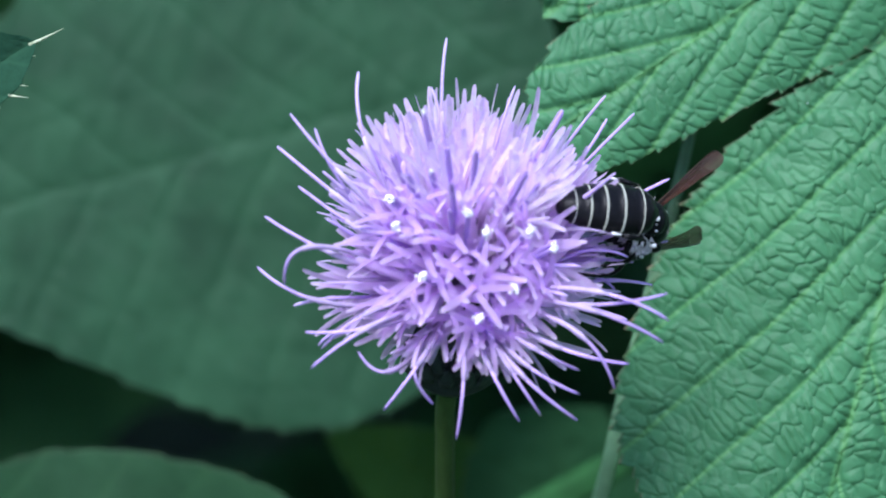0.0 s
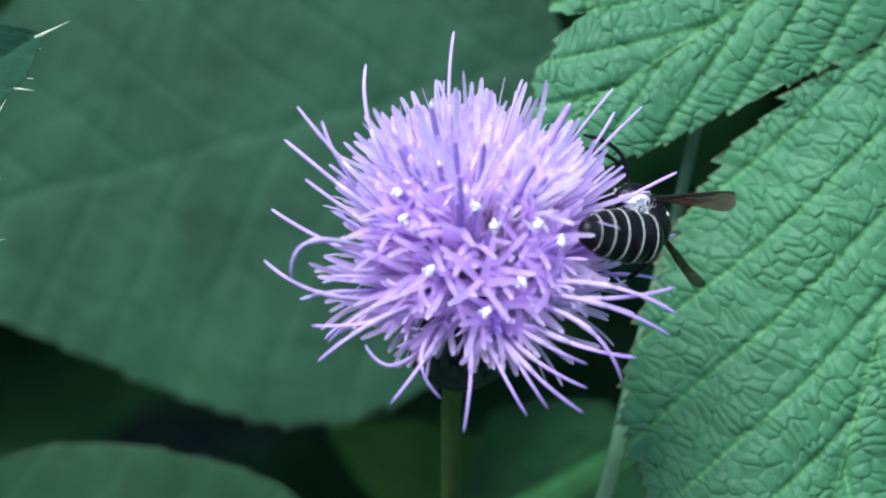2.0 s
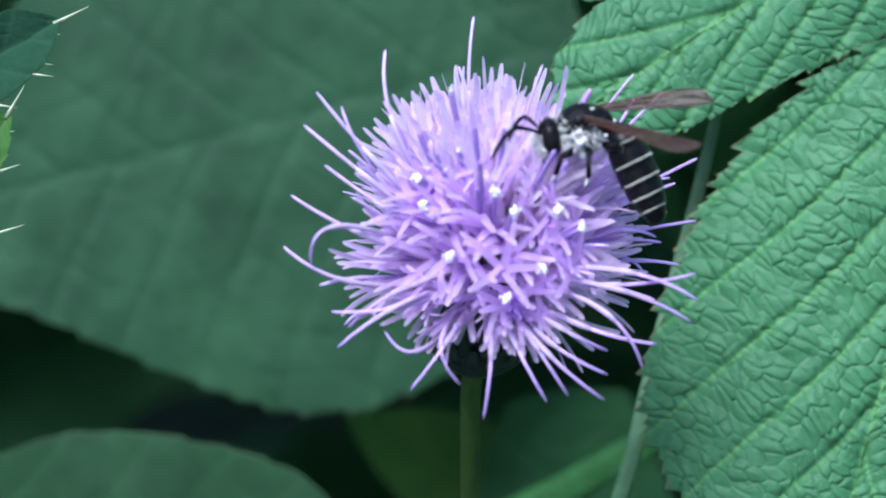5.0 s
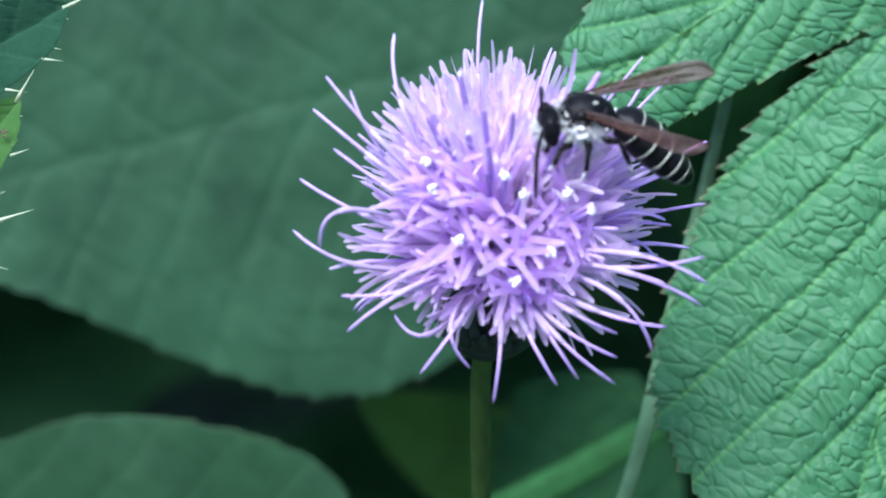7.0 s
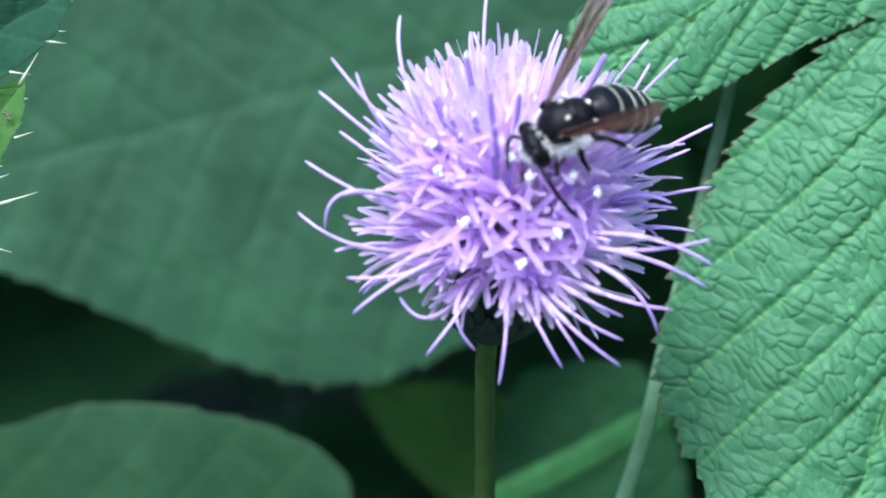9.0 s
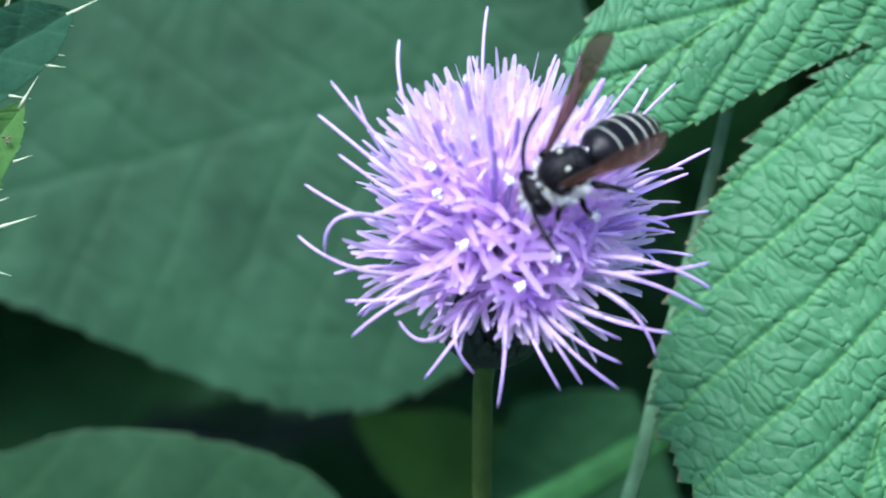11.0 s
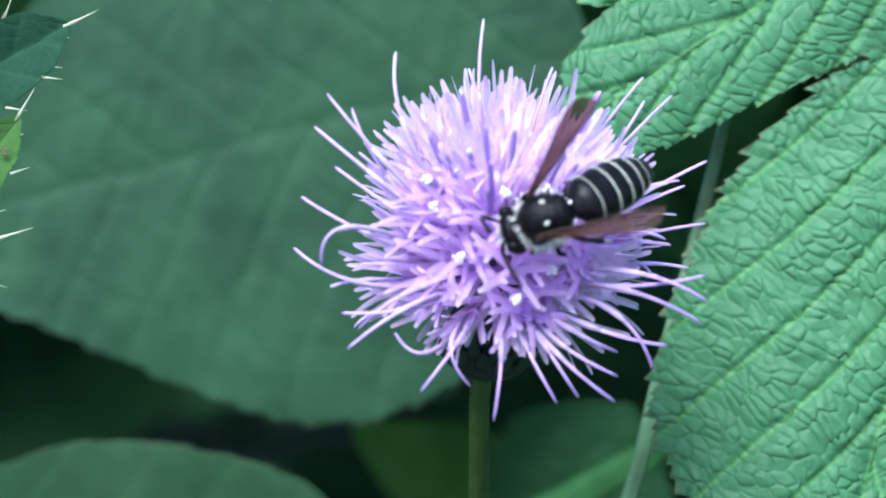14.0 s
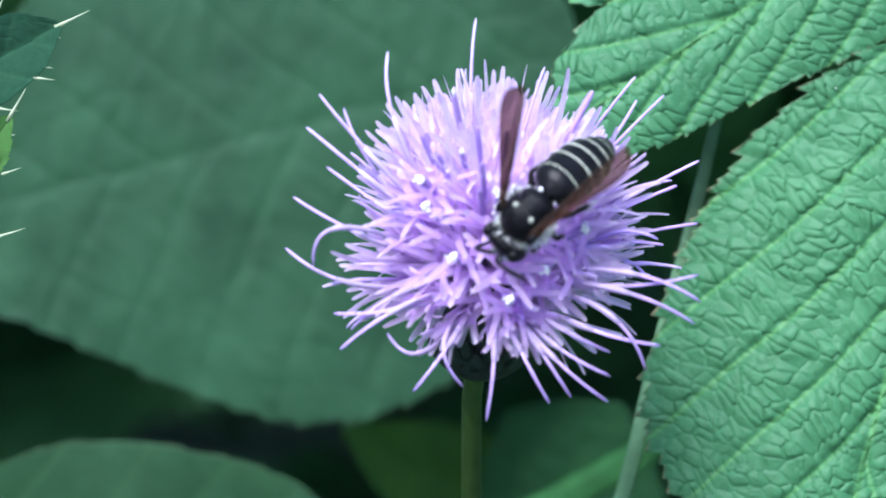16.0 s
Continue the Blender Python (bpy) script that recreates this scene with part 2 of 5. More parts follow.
def leaf_mesh(name, mat, length, widths, teeth=30, tooth=0.7, spacing=6.0, slant=1.0, relief=1.0, cell=2.0, fold=0.12, curve=0.02,
              droop=0.0, seed=1, rows=220, cols=150, thick=0.25, left=1.0, wave=0.0, vein_width=0.14, brown=1.0):
    """A leaf along +y from its base, upper face towards +z; widths are half widths at even steps from base to tip."""
    rng = np.random.RandomState(seed)
    s = np.linspace(0, 1, rows)[:, None]
    v = np.linspace(-1, 1, cols)[None, :]
    fine = np.linspace(0, 1, 400)
    prof = np.interp(fine, np.linspace(0, 1, len(widths)), widths)
    ker = np.hanning(41)
    prof = np.convolve(np.pad(prof, 20, mode="edge"), ker / ker.sum(), "valid")
    prof = prof * np.minimum(1, np.minimum(fine / 0.02, (1 - fine) / 0.03)) ** 0.6
    w = np.interp(s, fine, prof)
    cut = np.zeros((rows, cols))
    for sign, phase in ((-1, 0.0), (1, 0.37)):
        u = s * teeth + phase + 0.35 * np.sin(s * 23 + seed + sign)
        big = (u % 1.0) ** 1.3
        small = ((u * 3) % 1.0) ** 1.3
        cut = np.where(np.sign(v) == sign, tooth * (0.65 * (1 - big) + 0.35 * (1 - small)), cut)
    av = np.abs(v)
    x = np.sign(v) * (av * w - cut * av ** 6 * np.minimum(1, w / 3)) * np.where(v < 0, left, 1.0)
    y = s * length + 0 * v + 0.18 * np.abs(x) * slant * (s - 0.2)
    ax = np.abs(x)
    bend = ax * slant - 0.008 * slant * ax ** 2
    warp = 0.05 * np.sin(ax * 0.4 + y * 0.2 + seed) + 0.025 * np.sin(y * 0.9 - ax * 1.3)
    u = (y - bend) / spacing + np.where(x < 0, 0.0, 0.45) + warp * 0.5
    lat = np.abs(u - np.round(u)) * spacing / math.hypot(1, slant)
    mid = ax
    hyp = math.hypot(1, slant)
    side = np.where(x < 0, 40.0, 0.0)
    p = (ax + slant * y) / hyp + side + 0.35 * np.sin(x * 0.9 + seed)
    q = (y - slant * ax) / hyp + 0.3 * np.sin(y * 0.8 + 2 * seed)
    e1 = worley(p / (cell * 0.78), q / (cell * 1.5), seed)
    e2 = worley(p / (cell * 0.45) + 7, q / (cell * 0.55), seed + 5)
    e3 = worley(x / (cell * 0.2), y / (cell * 0.2), seed + 9)
    near = np.clip(np.minimum(lat, mid) / 0.5, 0, 1)
    some = np.clip(0.55 + 0.45 * np.sin(x * 0.7 + 1.9 * np.sin(y * 0.31 + seed)) * np.sin(y * 0.8 + 1.7 * np.sin(x * 0.45)) + 0.25 * np.sin(p * 2.1 + q), 0.1, 1.0)
    other = np.clip(0.5 + 0.5 * np.sin(x * 1.1 + y * 0.7 + 2 * np.sin(y * 0.5)), 0.15, 1.0)
    some = np.clip(some * 1.8 - 0.4, 0.08, 1.0)
    other = np.clip(other * 1.4 - 0.4, 0.03, 1.0)
    z = relief * (0.33 * (0.15 + 0.85 * some) * (1 - np.exp(-e1 / 0.075)) + 0.13 * np.sqrt(np.clip(e1, 0, 1)) + 0.1 * other * (1 - np.exp(-e2 / 0.11)) * near)
    z += relief * 0.015 * (1 - np.exp(-e3 / 0.3)) * near
    z += relief * (0.5 * (1 - np.exp(-(lat / 0.36) ** 1.4)) + 0.42 * (1 - np.exp(-(mid / 0.6) ** 1.5)))
    z += relief * (0.13 * np.exp(-(lat / 0.14) ** 2) + 0.16 * np.exp(-(mid / 0.22) ** 2))
    swell = np.sin(x * 0.33 + seed) * np.sin(y * 0.29 + seed * 2)
    z += 0.28 * relief * swell + fold * ax - droop * (s - 0.3) ** 2 * length
    z += wave * np.sin(s * 17 + seed + np.sign(v)) * av ** 2
    z -= curve * ax ** 2
    vein = np.clip(np.exp(-(lat / vein_width) ** 2) + np.exp(-(mid / (1.8 * vein_width)) ** 2), 0, 1)
    rim = np.clip((av - 0.985) / 0.015, 0, 1) * np.where(cut < tooth * 0.3, 0.9, 0.35) + 0 * x
    top = np.stack([x, y + 0 * x, z], -1).reshape(-1, 3)
    under = top - np.array([0, 0, thick])
    n = rows * cols
    r, c = np.meshgrid(np.arange(rows - 1), np.arange(cols - 1), indexing="ij")
    a = (r * cols + c).ravel()
    quads = np.stack([a, a + 1, a + cols + 1, a + cols], 1)
    low = quads[:, ::-1] + n
    ring = [*range(cols), *(i * cols + cols - 1 for i in range(1, rows)), *((rows - 1) * cols + i for i in range(cols - 2, -1, -1)),
            *(i * cols for i in range(rows - 2, 0, -1))]
    wall = [(ring[i - 1], ring[i - 1] + n, ring[i] + n, ring[i]) for i in range(len(ring))]
    faces = quads.tolist() + low.tolist() + wall
    return mesh_from(name, np.concatenate([top, under]).tolist(), faces, mat,
                     attrs={"vein": np.tile(vein.ravel(), 2), "rim": brown * np.tile(rim.ravel(), 2)})


def leaf_pose(bx, by, bz, tx, ty, tz, lean=0.0, nod=0.0):
    """Lays a leaf from its base to its tip, facing the viewer; lean turns it about its midrib."""
    y = (Vector((tx, ty, tz)) - Vector((bx, by, bz))).normalized()
    z = Vector((0, -1, 0))
    z = (z - y * z.dot(y)).normalized()
    x = y.cross(z)
    m = Matrix((x, y, z)).transposed().to_4x4()
    return STAGE @ Matrix.Translation(Vector((bx, by, bz)) * MM) @ m @ pose(0, 0, 0, nod, lean, 0)


def leaf(name, mesh, m, label, category="leaf", group="", petiole=None, mat=None):
    ob = root(name, m, label, category, group)
    part("blade", mesh, ob)
    if petiole:
        sh = Shape().tube([(0, 0.5, -0.3), (0, -petiole * 0.4, -0.8), (0, -petiole, -3)], [0.5, 0.6, 0.8], 8)
        part("petiole", sh.mesh("petiole", mat), ob)
    return ob


def build_leaves():
    wide = leaf_mesh("leaflet_blade", LEAF, 57, [1.5, 6, 11.5, 15, 16.8, 17.6, 17.9, 17.2, 13.2, 9.5, 5.0, 0.3], teeth=17, tooth=1.1,
                     spacing=9.2, slant=1.85, relief=0.8, cell=1.06, fold=0.06, vein_width=0.13, seed=3, rows=640, cols=450)
    leaf("bramble_leaf", wide, leaf_pose(41.8, 17, 20, 26.6, 13, -35, -4), "large crinkled green bramble leaflet with toothed rim", group="bramble leaflets",
         petiole=30, mat=STEM)
    upper = leaf_mesh("leaflet_blade", LEAF, 46, [1, 5, 8.0, 9.2, 9.4, 9.0, 8.2, 7.4, 6.8, 6.2, 5.0, 0.3], teeth=15, tooth=0.5,
                      spacing=8.5, slant=2.6, relief=0.7, left=0.9, cell=1.05, fold=0.03, vein_width=0.13, seed=8, rows=600, cols=270)
    slim = leaf("bramble_leaf", upper, leaf_pose(47.3, 18, 34.3, 9.0, 15.5, 8.9, 3), "narrow crinkled green bramble leaflet pointing at the flower",
         group="bramble leaflets", petiole=25, mat=STEM)
    for k, (x, y, z, r) in enumerate(((25.0, 15.75, 16.0, 0.11), (21.2, 15.5, 10.9, 0.05), (30.1, 15.6, 12.4, 0.05))):
        me = Shape().blob((0, 0, 0), (r, r, r * 0.7), 5, 8, lump=0.3, seed=k).mesh("speck", POLLEN)
        part("speck", me, slim, slim.matrix_world.inverted() @ at(x, y, z), "tiny white speck")
    third = leaf_mesh("leaflet_blade", LEAF, 34, [1, 5, 8, 9, 9.5, 9, 7, 4, 0.3], teeth=13, tooth=0.9, spacing=5, seed=12, cell=1.9)
    leaf("bramble_leaf", third, leaf_pose(36, 22, 41, 9.6, 20, 18.6, 4), "crinkled green bramble leaflet above the others", group="bramble leaflets",
         petiole=10, mat=STEM)
    broad = leaf_mesh("broad_blade", BACK_LEAF, 76, [8, 19, 24.5, 27.8, 29, 27.4, 23.0, 17.6, 12.3, 8, 4, 0.3], teeth=21, tooth=0.85, spacing=9,
                      slant=0.9, relief=0.35, cell=7.0, fold=0.03, curve=0.002, seed=21, rows=240, cols=170, wave=0.5, vein_width=0.7, brown=0.15)
    leaf("broad_leaf", broad, leaf_pose(13.9, 72, 19.2, -58, 70, 0.2), "broad dull green leaf with finely scalloped edge", petiole=60, mat=STEM)
    low = leaf_mesh("round_blade", ROUND_LEAF, 52, [5, 9, 9.8, 9.9, 10.6, 12.6, 12.7, 12.4, 11.6, 9.8, 5.2], teeth=9, tooth=0.4, spacing=8, relief=0.22, cell=3.5,
                    fold=0.05, curve=0.006, brown=0.1, seed=27, rows=150, cols=110, wave=0.5)
    leaf("round_leaf", low, leaf_pose(-60, 64, -28.4, -12.0, 58, -29.4, 10, 0), "rounded green leaf with wavy rim low in the shade", petiole=40, mat=STEM)
    olive = leaf_mesh("olive_blade", OLIVE_LEAF, 30, [2, 5, 6.5, 6.5, 5.5, 3.5, 0.3], teeth=9, tooth=0.5, spacing=7, relief=0.4, cell=3, seed=31, rows=100, cols=70)
    leaf("shaded_leaf", olive, leaf_pose(16, 104, -31, -8, 97, -18, 0, 0), "olive-green rounded leaf in deep shade", petiole=40, mat=STEM)
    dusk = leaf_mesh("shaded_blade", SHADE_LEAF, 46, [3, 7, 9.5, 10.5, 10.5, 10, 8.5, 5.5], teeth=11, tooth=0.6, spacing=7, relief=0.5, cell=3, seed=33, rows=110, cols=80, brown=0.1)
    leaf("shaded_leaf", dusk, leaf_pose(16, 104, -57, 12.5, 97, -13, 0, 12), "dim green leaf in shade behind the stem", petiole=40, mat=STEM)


def build_blades():
    """Two long grass blades behind the bramble leaf."""
    for pts, wid, lead, mat, label in (([(27, 26, 34), (21.6, 24, 9.3), (16.5, 24, -11.0), (14.8, 25, -18.2), (9, 34, -40), (2, 70, -90)], 0.62, 3, BLADE_LIT, "slender upright green grass blade"),
                            ([(20.6, 61, -17.0), (15, 60.5, -19.9), (10, 60, -22.6), (2, 62, -27.0), (-14, 80, -40)], 1.45, 9, BLADE_SHADED, "broad arching grass blade with shade put into its colour")):
        path = [Vector(p) for p in pts]
        smooth = []
        for i in range(len(path) - 1):
            p0, p1, p2, p3 = path[max(i - 1, 0)], path[i], path[i + 1], path[min(i + 2, len(path) - 1)]
            for k in range(8):
                t = k / 8
                smooth.append(0.5 * ((2 * p1) + (p2 - p0) * t + (2 * p0 - 5 * p1 + 4 * p2 - p3) * t * t + (3 * p1 - p0 - 3 * p2 + p3) * t ** 3))
        n = len(smooth)
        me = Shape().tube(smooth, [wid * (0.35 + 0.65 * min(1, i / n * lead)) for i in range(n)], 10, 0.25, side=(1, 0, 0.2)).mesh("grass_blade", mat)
        ob = root("grass_blade", STAGE, label, "grass")
        part("blade", me, ob)
        rib = Shape().tube([q + Vector((0, -wid * 0.22, 0)) for q in smooth], [wid * (0.03 + 0.07 * min(1, i / n * lead)) for i in range(n)], 6)
        part("midrib", rib.mesh("midrib", mat), ob)


def spiny_leaf(mesh_mat, length, width, seed, spines, m, label, tooth=0.12):
    """A folded thistle lobe that ends in a spine, with more along its rim."""
    ob = root("thistle_leaf", m, label, "leaf", "thistle leaves")
    me = leaf_mesh("lobe", mesh_mat, length, [width, width, width, width * 0.96, width * 0.88, width * 0.7, 0.25], teeth=7, tooth=tooth, spacing=4, slant=1.2,
                   relief=0.16, cell=1.3, fold=0.35, seed=seed, rows=160, cols=90, thick=0.1, brown=0.0)
    part("blade", me, ob)
    prof = lambda s: width * np.interp(s, [0, 0.33, 0.5, 0.67, 0.83, 1], [1, 1, 0.98, 0.92, 0.75, 0.02])
    for s, side, size in spines:
        x, y = side * prof(s) * 0.99, s * length
        tip = (x + side * size * (0.25 if s > 0.98 else 0.75), y + size * (1.0 if s > 0.98 else 0.62), 0.4 + 0.25 * abs(x))
        rootp = Vector((x * 0.97, y - 0.55, 0.02 + 0.31 * abs(x)))
        tip = Vector(tip)
        thick = 0.2 if s > 0.98 else 0.12
        sh = Shape().tube([rootp, rootp.lerp(tip, 0.3), rootp.lerp(tip, 0.6), tip], [thick, thick * 0.62, thick * 0.33, 0.012], 7)
        part("spine", sh.mesh("spine", SPINE), ob, label="pale straw-coloured spine")
    rng = random.Random(seed)
    for k in range(6):
        s, side, size = rng.uniform(0.2, 0.97), rng.choice((-1, 1)), rng.uniform(0.3, 0.7)
        x, y = side * prof(s) * 0.9, s * length
        a, b = Vector((x * 0.98, y - 0.2, 0.02 + 0.31 * abs(x))), Vector((x + side * size * 0.8, y + size * rng.uniform(0.2, 0.9), 0.3 + 0.3 * abs(x)))
        part("spine", Shape().tube([a, a.lerp(b, 0.5), b], [0.07, 0.04, 0.01], 5).mesh("spine", SPINE), ob, label="small pale spine")
    return ob


def build_thistle_leaves():
    rim = [(1.0, 0.4, 2.3), (0.82, 1, 1.1), (0.62, 1, 1.2), (0.35, 1, 1.2), (0.8, -1, 1.4), (0.55, -1, 1.4), (0.3, -1, 1.2)]
    spiny_leaf(THISTLE_DARK, 17, 3.4, 41, rim, leaf_pose(-41.9, 6, 8.0, -27.3, 5, 16.4, 0), "dark blue-green thistle leaf with straw-coloured spines")
    rim = [(1.0, -0.3, 2.2), (0.85, -1, 0.9), (0.72, -1, 1.1), (0.58, -1, 1.2), (0.42, -1, 1.2), (0.28, -1, 1.1), (0.78, 1, 1.1), (0.55, 1, 1.0)]
    pale = spiny_leaf(THISTLE_PALE, 15, 2.5, 43, rim, leaf_pose(-39.3, 6, -2.3, -30.6, 4, 9.9, 0), "bright yellow-green thistle leaf with pale spines", 0.5)
    mark = Shape()
    for k, (dx, dz) in enumerate(((0, 0), (0.25, 0.12), (-0.2, 0.15), (0.1, -0.25))):
        mark.blob((dx, 0, dz), (0.16, 0.06, 0.11), 5, 8, lump=0.4, seed=k)
    part("blemish", mark.mesh("blemish", BROWN), pale, pale.matrix_world.inverted() @ at(-31.82, 3.4, 7.12), "brown bitten mark")
    spiny_leaf(THISTLE_DARK, 12, 1.3, 45, [(1.0, 0.4, 2.6), (0.7, 1, 1.2)], leaf_pose(-43.2, 5, -3.5, -32.2, 4, 0.9, 0), "slender green thistle lobe ending in a long spine")
    spiny_leaf(THISTLE_DARK, 9, 1.6, 47, [(1.0, -0.4, 2.3)], leaf_pose(-42, 5, 1.0, -34.0, 4, -2.0, 0), "small curled thistle lobe ending in a spine")


# ---- the flower ----
HEART = Vector((4.1, -1.5, 1.4))
AXIS = Vector((0.11, -0.66, 0.74)).normalized()


def floret_meshes(petal):
    """Corollas with five narrow ribbon lobes: tight, half-open and starry ones; the open ones fan out to one side."""
    made = []
    for kind, (splay, size) in enumerate(((7, 5.2), (10, 5.1), (15, 5.2), (22, 5.6), (40, 5.4), (62, 4.1), (78, 3.6))):
        for var in range(5):
            rng = random.Random(100 * kind + var)
            sh = Shape()
            neck = 9.6 - size * math.cos(radians(splay))
            sh.tube([(0, 0, 0), (0, 0, neck * 0.6), (0, 0, neck - 0.7), (0, 0, neck + 0.1)], [0.2, 0.24, 0.36, 0.42], 8, cap=False)
            for k in range(5):
                a = 2 * math.pi * (k + rng.uniform(-0.22, 0.22)) / 5 if kind < 3 else radians((k - 2) * (0, 0, 0, 36, 40, 58, 72)[kind] + rng.uniform(-12, 12))
                out = Vector((math.cos(a), math.sin(a), 0))
                across = Vector((0, 0, 1)).cross(out)
                sp = radians(splay + rng.uniform(-8, 10))
                ln = size * rng.uniform(0.75, 1.12)
                curl, sway = rng.uniform(-0.25, 0.75), rng.uniform(-0.22, 0.22)
                wide = rng.uniform(0.85, 1.12)
                pts, p, last = [], out * 0.28 + Vector((0, 0, neck - 0.15)), 0
                for f in (0, 0.15, 0.3, 0.45, 0.6, 0.75, 0.88, 0.96, 1.0):
                    ang = sp * (0.6 + 0.4 * f) + curl * f ** 2 * 0.5
                    step = out * math.sin(ang) + Vector((0, 0, 1)) * math.cos(ang) + across * sway * f
                    p = p + step * (ln * (f - last))
                    last = f
                    pts.append(p.copy())
                turn = (across + out * rng.uniform(-0.25, 0.25)).normalized()
                sh.ribbon(pts, [r * wide for r in (0.24, 0.265, 0.265, 0.255, 0.24, 0.22, 0.195, 0.16, 0.08)], turn, rng.uniform(0.05, 0.28), tip=1)
            made.append(sh.mesh("corolla", [petal, PETAL_TIP]))
    return made


def style_meshes():
    made = []
    for bend in (0.0, 0.25, 0.5, 0.9):
        for length in (11.2, 12.6, 14.2):
            sh = Shape()
            pts, p = [], Vector((0, 0, 6.0))
            for i in range(12):
                pts.append(p.copy())
                ang = bend * max(0, i - 3) / 8 * 1.5
                p = p + Vector((math.sin(ang), 0.05 * math.sin(i * 0.8), math.cos(ang))) * (length - 6.0) / 11
            sh.tube(pts, [0.13] * 5 + [0.14, 0.175, 0.135, 0.12, 0.115, 0.11, 0.065], 7)
            made.append((bend, length, sh.mesh("style", STYLE)))
    return made


def aim(start, tip, twist, toward=None):
    z = (tip - start).normalized()
    if toward is None:
        x = z.orthogonal().normalized()
    else:
        x = (toward - z * toward.dot(z)).normalized()
    y = z.cross(x)
    return Matrix.Translation(start * MM) @ Matrix((x, y, z)).transposed().to_4x4() @ pose(0, 0, 0, 0, 0, twist)


def long_style(ob, seat, corollas, ang, reach, swing, rng):
    """A floret whose pale anther sleeve and thin curved style stand out past the others."""
    a, e = radians(ang), radians(ang + swing * 1.7)
    lean, bow = (0.5, 0.85) if math.sin(a) < -0.1 else (0.0, 0.0) if math.cos(a) > 0.5 else (0.35, 0.6) if math.cos(a) < -0.5 else (0.2, 0.3)
    start = seat + Vector((math.cos(a), -lean, math.sin(a))) * 1.4
    near = 1 - lean * reach / (REACH + HEART.y)
    tip = Vector((math.cos(a) * reach * near, -lean * reach, math.sin(a) * reach * near))
    bend = tip - Vector((math.cos(e), 0, math.sin(e))) * reach * 0.42
    bend.y = -bow * reach
    on = lambda t: start * (1 - t) ** 2 + bend * 2 * t * (1 - t) + tip * t * t
    split = rng.uniform(0.58, 0.68)
    m = aim(start, on(0.45), rng.uniform(0, 360))
    fl = part("floret", corollas[rng.choice((5, 6, 11, 12))], ob, m)
    back = m.inverted()
    sleeve = Shape().tube([on(split * k / 9) for k in range(10)], [0.14, 0.15, 0.155, 0.16, 0.165, 0.17, 0.18, 0.195, 0.215, 0.13], 9)
    part("anther_sleeve", sleeve.mesh("anther_sleeve", SLEEVE), fl, back, "cream-lilac anther sleeve")
    thin = Shape().tube([on(split - 0.02 + (1.02 - split) * k / 11) for k in range(12)], [0.125, 0.12, 0.12, 0.115, 0.11, 0.11, 0.11, 0.105, 0.105, 0.1, 0.1, 0.05], 8)
    part("style", thin.mesh("style", STYLE), fl, back, "long pale lilac style")


